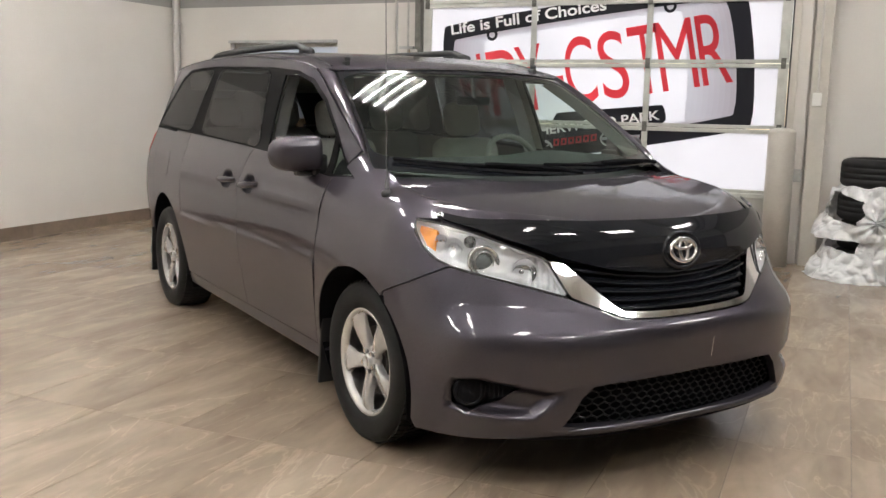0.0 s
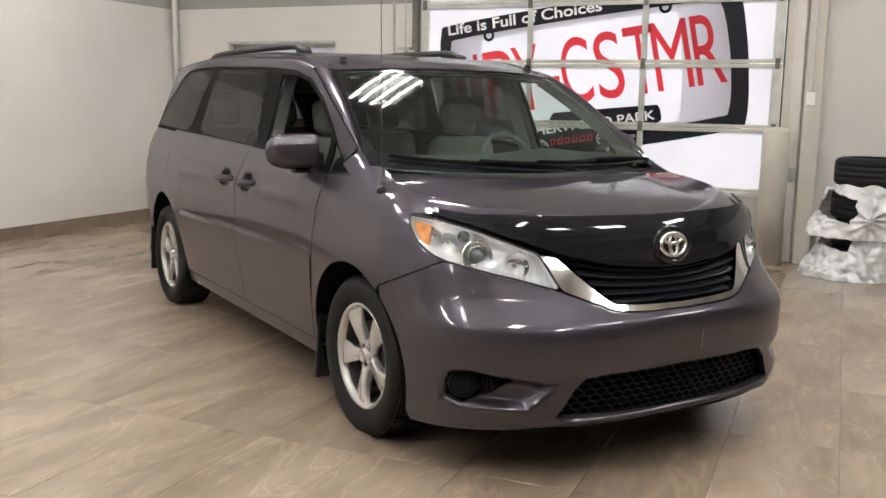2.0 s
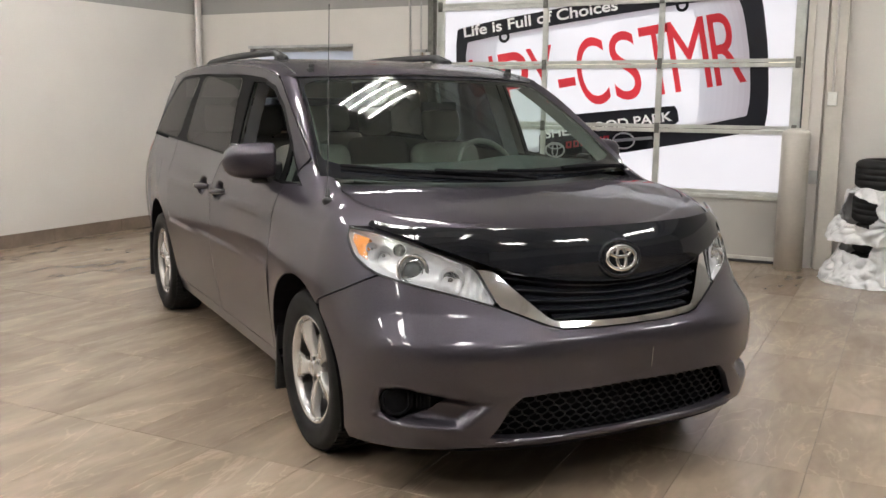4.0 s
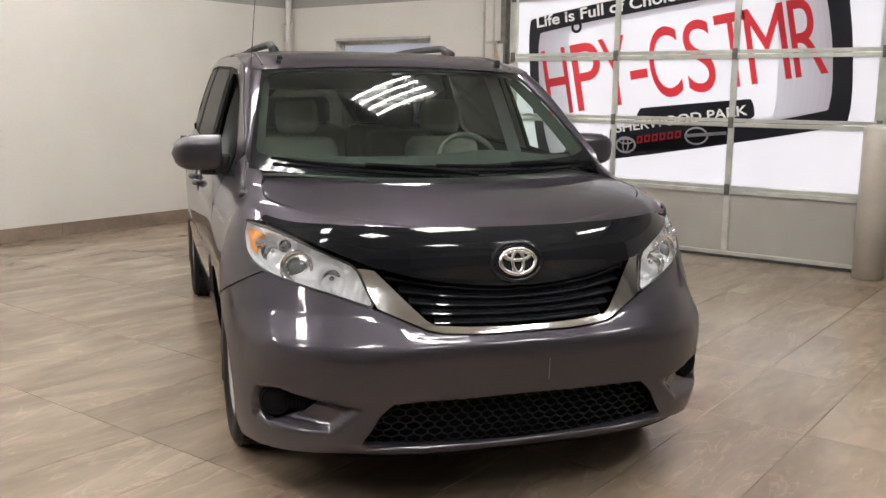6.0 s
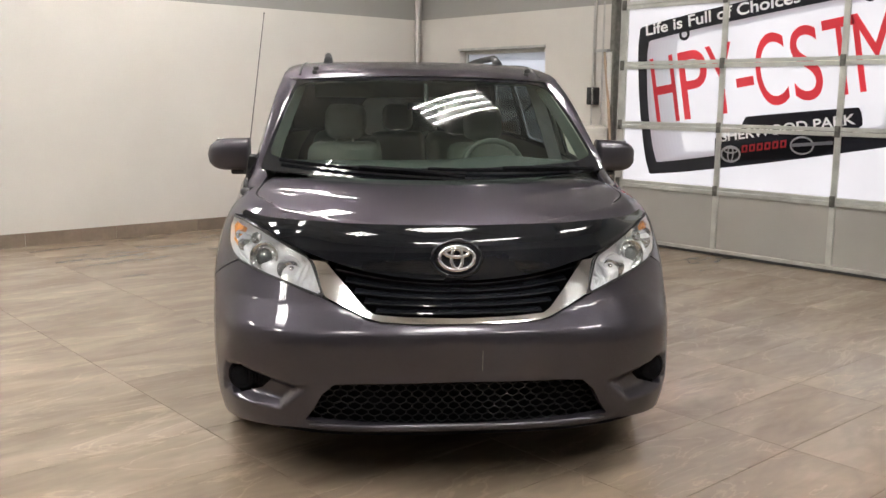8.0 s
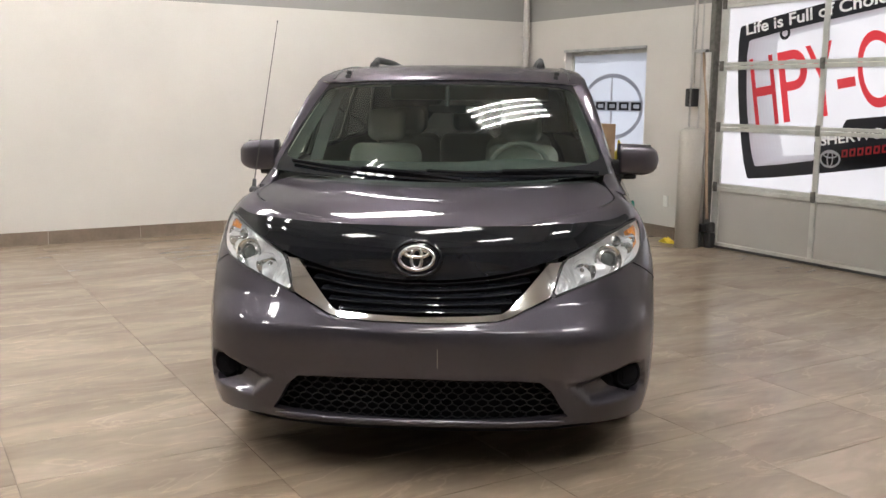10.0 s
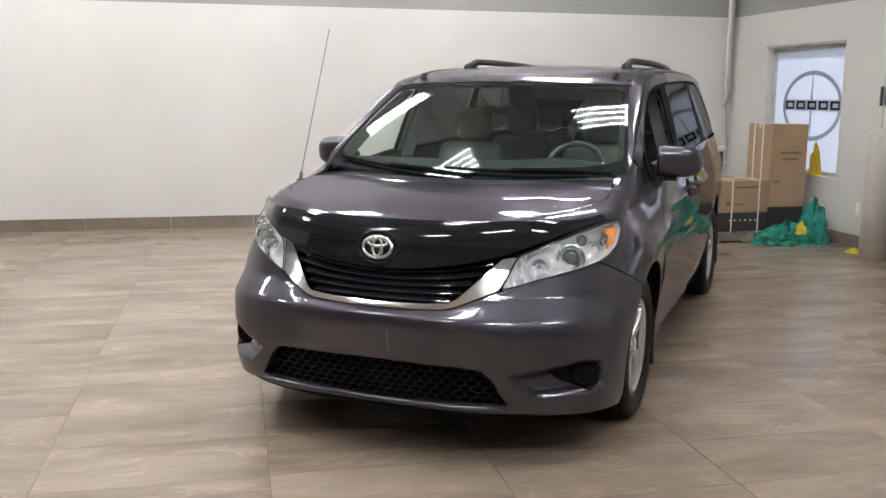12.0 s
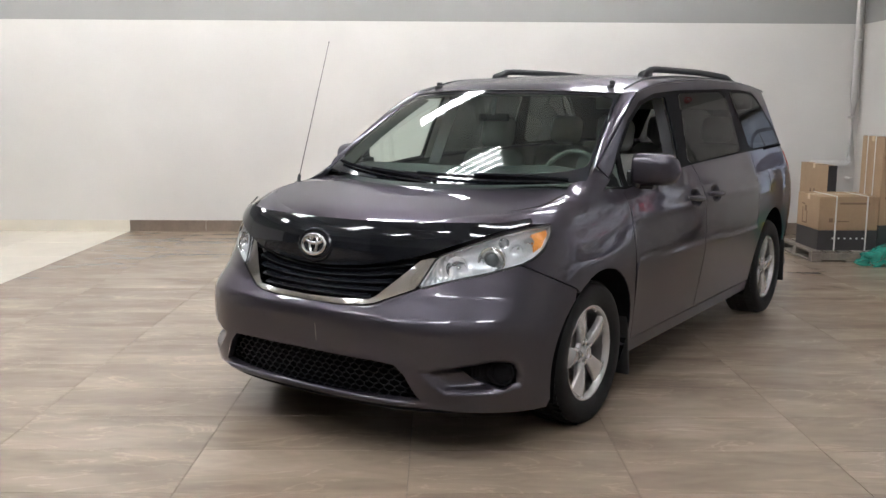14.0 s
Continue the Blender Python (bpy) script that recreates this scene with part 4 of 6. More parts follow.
def glass_front(p, q):
    """The windscreen: p from -1 to 1 across, q from 0 at the cowl to 1 at the roof."""
    p2 = p * p
    lo = (0.835 * p, -0.10 + 0.235 * p2, 1.125 + 0.03 * p2)
    hi = (0.685 * p, 0.705 + 0.135 * p2, 1.612 - 0.020 * p2)
    bow = 4 * q * (1 - q) * 0.018
    return (lo[0] + (hi[0] - lo[0]) * q, lo[1] + (hi[1] - lo[1]) * q - bow * 0.6, lo[2] + (hi[2] - lo[2]) * q + bow)

# ---- skins: sheets cut to an outline on a chart of the body, with exact normals ----
from mathutils.geometry import delaunay_2d_cdt


def inside(p, poly):
    x, y = p
    hit = False
    for i in range(len(poly)):
        (x1, y1), (x2, y2) = poly[i - 1], poly[i]
        if (y1 > y) != (y2 > y) and x < (x2 - x1) * (y - y1) / (y2 - y1) + x1:
            hit = not hit
    return hit


def edge_gap(p, poly):
    best = 9.0
    for i in range(len(poly)):
        (x1, y1), (x2, y2) = poly[i - 1], poly[i]
        dx, dy = x2 - x1, y2 - y1
        k = max(0, min(1, ((p[0] - x1) * dx + (p[1] - y1) * dy) / (dx * dx + dy * dy + 1e-12)))
        best = min(best, math.hypot(p[0] - x1 - k * dx, p[1] - y1 - k * dy))
    return best


def dense(poly, step):
    out = []
    for i in range(len(poly)):
        a, b = poly[i], poly[(i + 1) % len(poly)]
        n = max(1, int(math.ceil(math.dist(a, b) / step)))
        out += [(a[0] + (b[0] - a[0]) * k / n, a[1] + (b[1] - a[1]) * k / n) for k in range(n)]
    return out


def rounded(poly, share=0.25, times=2):
    """Cut the corners of a closed outline."""
    for _ in range(times):
        out = []
        for i in range(len(poly)):
            a, b = poly[i], poly[(i + 1) % len(poly)]
            out.append((a[0] + (b[0] - a[0]) * share, a[1] + (b[1] - a[1]) * share))
            out.append((b[0] + (a[0] - b[0]) * share, b[1] + (a[1] - b[1]) * share))
        poly = out
    return poly


HEART = Vector((0, 1.4, 0.75))


class Skin:
    def __init__(self):
        self.v, self.f, self.n = [], [], []

    def surface(self, fun, u, v, h=2e-3):
        p = Vector(fun(u, v))
        du = Vector(fun(u + h, v)) - Vector(fun(u - h, v))
        dv = Vector(fun(u, v + h)) - Vector(fun(u, v - h))
        n = du.cross(dv)
        n = n.normalized() if n.length > 1e-12 else Vector((0, 0, 1))
        return p, n

    def sheet(self, outer, holes, fun, step=0.04, offset=0.0, flange=0.015, up=None, dent=None):
        """A sheet inside outer and outside holes on the chart fun, its rims turned inward by flange."""
        loops = [dense(l, step) for l in [outer] + list(holes)]
        pts, edges = [], []
        for l in loops:
            base = len(pts)
            pts += [Vector(p) for p in l]
            edges += [(base + i, base + (i + 1) % len(l)) for i in range(len(l))]
        us, vs = [p[0] for p in outer], [p[1] for p in outer]
        nu, nv = int((max(us) - min(us)) / step) + 1, int((max(vs) - min(vs)) / step) + 1
        for i in range(nu + 1):
            for j in range(nv + 1):
                p = (min(us) + (i + 0.5 * (j % 2)) * step, min(vs) + j * step)
                if inside(p, outer) and not any(inside(p, h) for h in holes) and all(edge_gap(p, l) > step * 0.55 for l in [outer] + list(holes)):
                    pts.append(Vector(p))
        co, _, tris, *_ = delaunay_2d_cdt(pts, edges, [], 0, 1e-6)
        base = len(self.v)
        norms, places = [], []
        for c in co:
            p, n = self.surface(fun, c[0], c[1])
            if n.dot(up if up is not None else p - HEART) < 0:
                n = -n
            norms.append(n)
            places.append(p + n * offset)
        if dent is not None:
            places = [p - n * dent(c[0], c[1]) for p, n, c in zip(places, norms, co)]
            for i, c in enumerate(co):
                h = 0.004
                gu, gv = dent(c[0] + h, c[1]) - dent(c[0] - h, c[1]), dent(c[0], c[1] + h) - dent(c[0], c[1] - h)
                if gu or gv:
                    f2 = lambda a, b: Vector(fun(a, b)) - norms[i] * dent(a, b)
                    n2 = (f2(c[0] + h, c[1]) - f2(c[0] - h, c[1])).cross(f2(c[0], c[1] + h) - f2(c[0], c[1] - h))
                    n2 = n2.normalized() if n2.length > 1e-12 else norms[i]
                    norms[i] = n2 if n2.dot(norms[i]) > 0 else -n2
        self.v += places
        self.n += norms
        for t in tris:
            c = sum((co[i] for i in t), Vector((0, 0))) / len(t)
            if not inside(c, loops[0]) or any(inside(c, h) for h in loops[1:]):
                continue
            a, b, d = (places[i] for i in t)
            fn = (b - a).cross(d - a)
            t = list(t) if fn.dot(norms[t[0]]) > 0 else list(t)[::-1]
            self.f.append([base + i for i in t])
        if flange:
            for l in loops:
                ring = []
                for c in l:
                    p, n = self.surface(fun, c[0], c[1])
                    if n.dot(up if up is not None else p - HEART) < 0:
                        n = -n
                    p = p + n * (offset - (dent(c[0], c[1]) if dent else 0))
                    ring.append((len(self.v), len(self.v) + 1))
                    self.v += [p, p - n * flange]
                    self.n += [Vector((0, 0, 0))] * 2
                for k in range(len(ring)):
                    (a, b), (c, d) = ring[k], ring[(k + 1) % len(ring)]
                    self.f.append([a, c, d, b])
        return self

    def mirrored(self):
        k = len(self.v)
        self.v += [Vector((-p.x, p.y, p.z)) for p in self.v]
        self.n += [Vector((-n.x, n.y, n.z)) for n in self.n]
        self.f += [[k + i for i in f[::-1]] for f in self.f]
        return self

    def flipped(self):
        """The same skin on the other side of the van."""
        s = Skin()
        s.v = [Vector((-p.x, p.y, p.z)) for p in self.v]
        s.n = [Vector((-n.x, n.y, n.z)) for n in self.n]
        s.f = [f[::-1] for f in self.f]
        return s

    def link(self, name, material, parent, label=""):
        me = bpy.data.meshes.new(name)
        me.from_pydata(self.v, [], self.f)
        me.materials.append(material)
        me.shade_smooth()
        me.normals_split_custom_set_from_vertices([tuple(n) for n in self.n])
        ob = new(name, me)
        ob.parent = parent
        return tagged(ob, label)


def pair(name, skin, material, parent, label=""):
    a = skin.link(name, material, parent, label)
    b = skin.flipped().link(name, material, parent, label)
    return a, b


van = empty("minivan", pose(-1.194, 4.113, 0, 0, 0, 55), "grey metallic minivan with a black bonnet guard, parked on the tiles", "car")

# chart with the shoulder rolled over onto the bonnet
roll = curve([(-1.35, 0.08), (-0.5, 0.075), (-0.2, 0.07), (0.05, 0.07), (0.7, 0.08)])


def crest(u):
    """How high the shoulder stands where it meets the bonnet or the pillar."""
    z = 1.05
    for _ in range(12):
        x, y, _z = shell(u, z, roll(u))
        z = hood_z(x, y) + (1.26 - hood_z(x, y)) * ease((u - 0.12) / 0.4)
    return z


top_of = curve([(u, crest(u)) for u in np.linspace(-1.41, 0.76, 63)])


def wing(u, w):
    r, z = roll(u), top_of(u)
    if w <= z - r:
        return shell(u, w)
    a = min(math.pi / 2, (w - z + r) / r)
    return shell(u, z - r + r * math.sin(a), r * (1 - math.cos(a)))


def rim_of(u):
    return top_of(u) + roll(u) * (math.pi / 2 - 1)


def nose(v, z):
    """The shell with v measured from the middle of the nose, negative on the right."""
    p = wing(abs(v) - NOSE, z)
    return (p[0] if v >= 0 else -p[0], p[1], p[2])


def sym(half):
    """A closed outline from a half outline that starts and ends at the middle."""
    return half + [(-v, z) for v, z in half[::-1] if abs(v) > 1e-6]


belt = curve([(0.3, 1.102), (0.6, 1.104), (1.37, 1.176), (2.5, 1.212), (3.7, 1.238)])


def arch(cu, cz, a, b, a0, a1, n=24):
    return [(cu + a * math.cos(radians(a0 + (a1 - a0) * k / n)), cz + b * math.sin(radians(a0 + (a1 - a0) * k / n))) for k in range(n + 1)]


F_ARCH = lambda a0, a1: arch(0.2, 0.345, 0.432, 0.415, a0, a1)
R_ARCH = lambda a0, a1: arch(3.23, 0.345, 0.43, 0.445, a0, a1)
G = 0.003                                  # half a panel gap

LAMP_TOP = [(-0.15, 0.999), (-0.26, 0.990), (-0.394, 0.962), (-0.54, 0.919), (-0.667, 0.876)]
LAMP_LOW = [(-0.767, 0.741), (-0.60, 0.783), (-0.45, 0.815), (-0.335, 0.841), (-0.275, 0.865), (-0.222, 0.90), (-0.165, 0.965)]
LAMP = LAMP_TOP + LAMP_LOW
CH_OUT = [(0.0, 0.655), (0.19, 0.656), (0.33, 0.662), (0.385, 0.673), (0.46, 0.70), (0.575, 0.742), (0.681, 0.872)]
CH_IN = [(0.617, 0.868), (0.505, 0.785), (0.395, 0.703), (0.36, 0.686), (0.24, 0.679), (0.0, 0.674)]
GR_TOP = [(0.0, 0.808), (0.05, 0.806), (0.18, 0.812), (0.316, 0.822), (0.45, 0.840), (0.63, 0.868)]

# front bumper
SCOOP = [(0.56, 0.410), (0.72, 0.436), (0.87, 0.460), (0.955, 0.442), (0.978, 0.38), (0.978, 0.322), (0.85, 0.306), (0.68, 0.302)]
FOG = [(0.725, 0.424), (0.85, 0.446), (0.93, 0.437), (0.958, 0.40), (0.960, 0.338), (0.90, 0.318), (0.80, 0.358)]
INTAKE = sym([(0.0, 0.437), (0.20, 0.434), (0.39, 0.432), (0.485, 0.424), (0.527, 0.383), (0.56, 0.32), (0.592, 0.275), (0.40, 0.268), (0.0, 0.262)])


def bumper_dent(v, z):
    v = abs(v)
    d = 0.0
    if 0.45 < v < 1.03 and 0.27 < z < 0.45 and inside((v, z), SCOOP):
        d += (0.012 + 0.05 * ease((v - 0.5) / 0.33)) * ease(edge_gap((v, z), SCOOP) / 0.042)
    d -= 0.024 * math.exp(-((z - 0.254) / 0.012) ** 2) * (1 - ease((v - 0.5) / 0.16))
    # a ledge under the grille that rolls over into the upright face
    side = ease((v - 0.30) / 0.35)
    ridge = 0.626 - 0.030 * side
    up, down = (ridge + 0.028 + 0.085 * side - z) / (0.028 + 0.085 * side), 1 - (ridge - z) / 0.17
    if up > 0 and down > 0:
        d -= (0.015 + 0.004 * side) * (1 - ease((v - 0.88) / 0.16)) * (up ** -7 + down ** -7) ** (-1 / 7)
    return d


half = [(0.0, 0.650), (0.19, 0.651), (0.33, 0.657), (0.39, 0.668), (0.46, 0.694), (0.58, 0.735)]
half += [(u + NOSE, z - 0.005) for u, z in LAMP_LOW[1:4]]
half += [(NOSE - 0.29, 0.815), (NOSE - 0.2, 0.767), (NOSE - 0.07, 0.705)]
half += [(u + NOSE, z) for u, z in F_ARCH(128, 196) if u < -0.075]
half += [(NOSE - 0.23, 0.195), (NOSE - 0.45, 0.214), (NOSE - 0.69, 0.238), (NOSE - 0.96, 0.248), (0.0, 0.243)]
MARK_Z = (0.482, 0.562)
bumper = Skin().sheet(sym(half), [INTAKE, FOG, [(-v, z) for v, z in FOG]], nose, 0.015, flange=0.03, dent=bumper_dent).link("front_bumper", M_PAINT, van, "grey painted front bumper")

bm = bmesh.new()
tube(bm, [Vector(nose(0.085, z)) + Vector((0, bumper_dent(0.085, z) - 0.0008, 0)) for z in np.linspace(*MARK_Z, 10)], 0.0012, 5)
part("scratch", bm, M_RIM, bumper, "thin pale scratch")
# lower intake: mesh of hexagon-like bars before a black back
# black sheet, widened to stop light leaking through the mesh
Skin().sheet(sym([(0.0, 0.48), (0.93, 0.47), (0.93, 0.22), (0.0, 0.22)]), [], lambda v, z: nose(v, z), 0.08, offset=-0.095, flange=0).link("intake_back", M_MATTE, van, "black sheet closing off light behind the lower intake")
bm = bmesh.new()
rows, cols = 7, 47
vz = lambda k, i: 0.268 + 0.0245 * k + 0.0055 * (1 if (i + k) % 2 else -1)
vv = np.linspace(-0.56, 0.56, cols)
back = Vector((0, 0.042, 0))
for k in range(rows):
    tube(bm, [Vector(nose(v, vz(k, i))) + back for i, v in enumerate(vv)], 0.0036, 5)
    if k < rows - 1:
        for i in range((k + 1) % 2, cols, 2):
            rod(bm, Vector(nose(vv[i], vz(k, i))) + back, Vector(nose(vv[i], vz(k + 1, i))) + back, 0.0036, 5)
part("intake_mesh", bm, M_GRID, van, "black honeycomb intake mesh")

bm = bmesh.new()
lip = []
for v in np.linspace(-0.575, 0.575, 41):
    p, n = Skin().surface(nose, v, 0.262)
    lip.append(p + Vector((n.x, n.y, 0)).normalized() * (0.016 if n.y < 0 else -0.016))
tube(bm, lip, lambda t: 0.004 + 0.010 * ease(min(t, 1 - t) / 0.06), 10)
part("chin_lip", bm, M_PAINT, van, "grey painted lip under the intake", smooth=True)

# fog lamp blanks
for s in (1, -1):
    Skin().sheet([(s * v, z) for v, z in FOG], [], nose, 0.03, offset=-0.085, flange=0).link("fog_surround", M_MATTE, van, "black fog lamp surround")
    c = Vector(nose(s * 0.885, 0.388)) + Vector((-s * 0.022, 0.040, 0))
    d = Vector((s * 0.42, -1, 0)).normalized()
    q = d.to_track_quat('X', 'Z').to_matrix().to_4x4()
    bm = bmesh.new()
    lathe(bm, [(0.060, -0.045), (0.060, 0.0), (0.055, 0.006), (0.048, 0.006), (0.046, 0.001), (0.03, 0.004), (0.001, 0.006)], 32, 'X')
    part("fog_cover", bm, M_MATTE, van, "round black fog lamp cover", smooth=False, at=Matrix.Translation(c) @ q)
    bm = bmesh.new()
    for k in range(6):
        v = 0.755 + 0.014 * k
        rod(bm, Vector(nose(s * v, 0.375)) + Vector((0, 0.055, 0)), Vector(nose(s * v, 0.425)) + Vector((0, 0.055, 0)), 0.003, 5)
    part("fog_grid", bm, M_MATTE, van)

# chrome surround, grille bars, bonnet guard
CH_RING = CH_OUT + CH_IN + [(-v, z) for v, z in CH_IN[::-1]][1:] + [(-v, z) for v, z in CH_OUT[::-1]][:-1]
Skin().sheet(CH_RING, [], nose, 0.012, offset=0.004, flange=0.03,
             dent=lambda v, z: 0.06 * max(0.0, z - 0.66)).link("grille_surround", M_SATIN, van, "chrome grille surround")
Skin().sheet(sym([(0.0, 0.84), (0.3, 0.85), (0.66, 0.90), (0.60, 0.74), (0.42, 0.67), (0.0, 0.65)]), [], nose, 0.06, offset=-0.11, flange=0).link("grille_back", M_MATTE, van)
top_z, low_z = curve(GR_TOP), curve([(0.0, 0.674), (0.24, 0.679), (0.36, 0.686), (0.395, 0.703), (0.505, 0.785), (0.617, 0.868)])
for k in range(5):
    sk = Skin()
    f = (k + 0.45) / 5
    base_z = lambda v: 0.676 + f * (top_z(v) - 0.676)
    ends = [v for v in np.linspace(0, 0.64, 129) if base_z(v) > low_z(v) + 0.003]
    vm = max(ends)
    n = 36
    prof = [(-0.012, 0.010), (-0.006, -0.004), (0.000, -0.008), (0.004, -0.006), (0.014, 0.014), (0.017, 0.040), (0.006, 0.055), (-0.008, 0.05)]
    bm = bmesh.new()
    rings = []
    for i in range(n + 1):
        v = -vm + 2 * vm * i / n
        p, nn = Skin().surface(nose, v, base_z(abs(v)))
        nn = nn if nn.y < 0 else -nn
        nn = Vector((nn.x, nn.y, 0)).normalized()
        rings.append([bm.verts.new(p - nn * (0.022 + b) + Vector((0, 0, a))) for a, b in prof])
    for a, b in zip(rings, rings[1:]):
        for j in range(len(prof)):
            bm.faces.new((a[j], a[(j + 1) % len(prof)], b[(j + 1) % len(prof)], b[j]))
    bmesh.ops.recalc_face_normals(bm, faces=bm.faces)
    part("grille_bar", bm, M_GLOSSBLK, van, "gloss black grille bar")

guard = list(GR_TOP[:-1]) + [(0.61, 0.872), (0.66, 0.885)] + [(u + NOSE, z + 0.007) for u, z in LAMP_TOP[3:0:-1]]
guard += [(NOSE - 0.235, 1.005)]
guard += [(NOSE - 0.235, 1.018), (NOSE - 0.30, 1.009), (NOSE - 0.39, 0.997), (NOSE - 0.48, 0.988), (NOSE - 0.6, 0.977), (0.55, 0.972), (0.3, 0.971), (0.0, 0.970)]
Skin().sheet(sym(guard), [], nose, 0.022, offset=0.011, flange=0.009,
             dent=lambda v, z: -0.003 * math.exp(-(v / 0.09) ** 2 - ((z - 0.895) / 0.055) ** 2) - 0.30 * max(0.0, z - 0.81) * (1 - 0.85 * ease((abs(v) - 0.7) / 0.36))).link("bonnet_guard", M_GLOSSBLK, van, "gloss black plastic bonnet guard")

# badge: plain ovals
c, nb = Skin().surface(nose, 0.0, 0.897)
c = c + Vector((-0.012, -0.040, 0))
badge_m = Matrix.Translation(c) @ Matrix.Rotation(radians(-12), 4, 'X')
ell = lambda a, b, x0=0, z0=0, n=40: [(x0 + a * math.cos(2 * math.pi * k / n), 0, z0 + b * math.sin(2 * math.pi * k / n)) for k in range(n)]
bm = bmesh.new()
tube(bm, ell(0.067, 0.045), 0.0085, 10, True)
badge = part("badge", bm, M_CHROME, van, "chrome oval badge", smooth=True, at=badge_m)
bm = bmesh.new()
tube(bm, [(x, y + 0.012, z) for x, y, z in ell(0.094, 0.068)], 0.011, 12, True)
part("badge_rim", bm, M_GLOSSBLK, badge, "gloss black rim round the badge", smooth=True)
bm = bmesh.new()
tube(bm, ell(0.021, 0.040), 0.008, 8, True)
tube(bm, ell(0.046, 0.016, 0, 0.021), 0.008, 8, True)
part("badge_oval", bm, M_CHROME, badge, smooth=True)
bm = bmesh.new()
lathe(bm, [(0.001, 0.004), (0.9, 0.004), (1.0, 0.0)], 40)
part("badge_field", bm, M_GLOSSBLK, badge, at=Matrix.Translation((0, 0.008, 0)) @ Matrix.Rotation(radians(90), 4, 'X') @ Matrix.Diagonal((0.066, 0.044, 1, 1)))

# bonnet
edge = [wing(u, rim_of(u)) for u in np.linspace(-NOSE + 0.001, 0.36, 60)]
hood_poly = [(p[0] - (0.004 if p[1] > -0.4 else 0), p[1]) for p in edge]
cowl = [(x, -0.155 + 0.27 * (x / 0.8) ** 2) for x in np.linspace(hood_poly[-1][0] - 0.02, 0, 14)]
hood_half = [p for p in hood_poly if p[1] < 0.08] + [(x, y) for x, y in cowl if y < 0.09]
hood_half[0] = (0.0, hood_half[0][1])
hood_half[-1] = (0.0, hood_half[-1][1])
crease = lambda x, y: -0.0016 * math.exp(-((abs(x) - 0.52 - 0.12 * y) / 0.09) ** 2) * ease((y + 0.75) / 0.3)
hood_lip = [(0.0, 0.925), (0.5, 0.93), (0.85, 0.95), (1.08, 0.985), (NOSE - 0.235, 1.012), (NOSE - 0.225, rim_of(-0.225) - G)]
hood_lip += [(NOSE + u, rim_of(u)) for u in (-0.26, -0.32, -0.4, -0.5, -0.6, -0.7, -0.8, -0.9, -1.0, -1.1, -1.2, -1.3)] + [(0.0, rim_of(-1.35))]
Skin().sheet(sym(hood_half), [], lambda x, y: (x, y, hood_z(x, y)), 0.03, flange=0.0, up=Vector((0, 0, 1)), dent=crease).sheet(sym(hood_lip), [], nose, 0.025, flange=0.0).link("bonnet", M_PAINT, van, "grey painted bonnet")
# cowl
Skin().sheet(sym([(0.0, -0.16), (0.3, -0.12), (0.55, -0.03), (0.74, 0.08), (0.79, 0.16), (0.76, 0.24), (0.4, 0.06), (0.0, 0.0)]), [], lambda x, y: (x, y, hood_z(min(abs(x), 0.8), y) - 0.012), 0.05, flange=0.02, up=Vector((0, 0, 1))).link("cowl", M_BLACK, van, "black plastic cowl under the windscreen")

# front wings
w_poly = [(u, z) for u, z in F_ARCH(4, 125)]
w_poly += [(-0.068, 0.710), (-0.198, 0.772), (-0.289, 0.820), (-0.331, 0.842)] + [(u + 0.004, z - 0.004) for u, z in LAMP_LOW[4:]] + [(-0.147, 1.004)]
w_poly += [(-0.235, 1.008), (-0.225, rim_of(-0.225) - G)] + [(u, rim_of(u) - G) for u in np.linspace(-0.2, 0.22, 10)]
w_poly += [(0.27, 1.178), (0.317, 1.162), (0.43, 1.228), (0.50, 1.155), (0.395, 1.112), (0.57 - G, 1.10), (0.582 - G, 0.9), (0.628 - G, 0.62), (0.70 - G, 0.30), (0.66, 0.30)]
pair("front_wing", Skin().sheet(w_poly, [], wing, 0.03, flange=0.025), M_PAINT, van, "grey painted front wing")


# doors, sliding doors, quarters
side_line = lambda u: 0.752 - 0.02 * (u - 0.58)


def fold(u, z):
    d = -0.007 * math.exp(-((z - 0.97) / 0.03) ** 2) * ease((u - 0.4) / 0.5)
    k = side_line(u) - 0.05 * (1 - ease((u - 0.59) / 0.07)) - z
    return d - 0.007 * ease(k / 0.022) * (1 - ease((k - 0.03) / 0.28))


def cup_outline(uc):
    return [(uc + 0.084 * math.copysign(abs(math.cos(a)) ** 0.8, math.cos(a)), 0.998 + 0.057 * math.copysign(abs(math.sin(a)) ** 0.8, math.sin(a))) for a in np.linspace(0, 2 * math.pi, 28, endpoint=False)]


door_f = [(0.57 + G, belt(0.57)), (0.582 + G, 0.9), (0.628 + G, 0.62), (0.70 + G, 0.305), (1.675 - G, 0.305), (1.675 - G, 0.98), (1.60 - G, 1.14), (1.55 - G, belt(1.55)), (1.2, belt(1.2)), (0.9, belt(0.9))]
pair("front_door", Skin().sheet(door_f, [cup_outline(1.505)], shell, 0.022, flange=0.02, dent=fold), M_PAINT, van, "grey painted front door")
door_s = [(1.675 + G, 0.305), (1.675 + G, 0.98), (1.60 + G, 1.14), (1.55 + G, belt(1.55)), (2.1, belt(2.1)), (2.745 - G, belt(2.745)), (2.775 - G, 0.95), (2.775 - G, 0.56), (2.80, 0.42), (2.80, 0.305)]
pair("sliding_door", Skin().sheet(door_s, [cup_outline(1.855)], shell, 0.022, flange=0.02, dent=fold), M_PAINT, van, "grey painted sliding door")
tail_u = Y1 - Y0 + 0.74
tail_end = Y1 - Y0 + TAIL
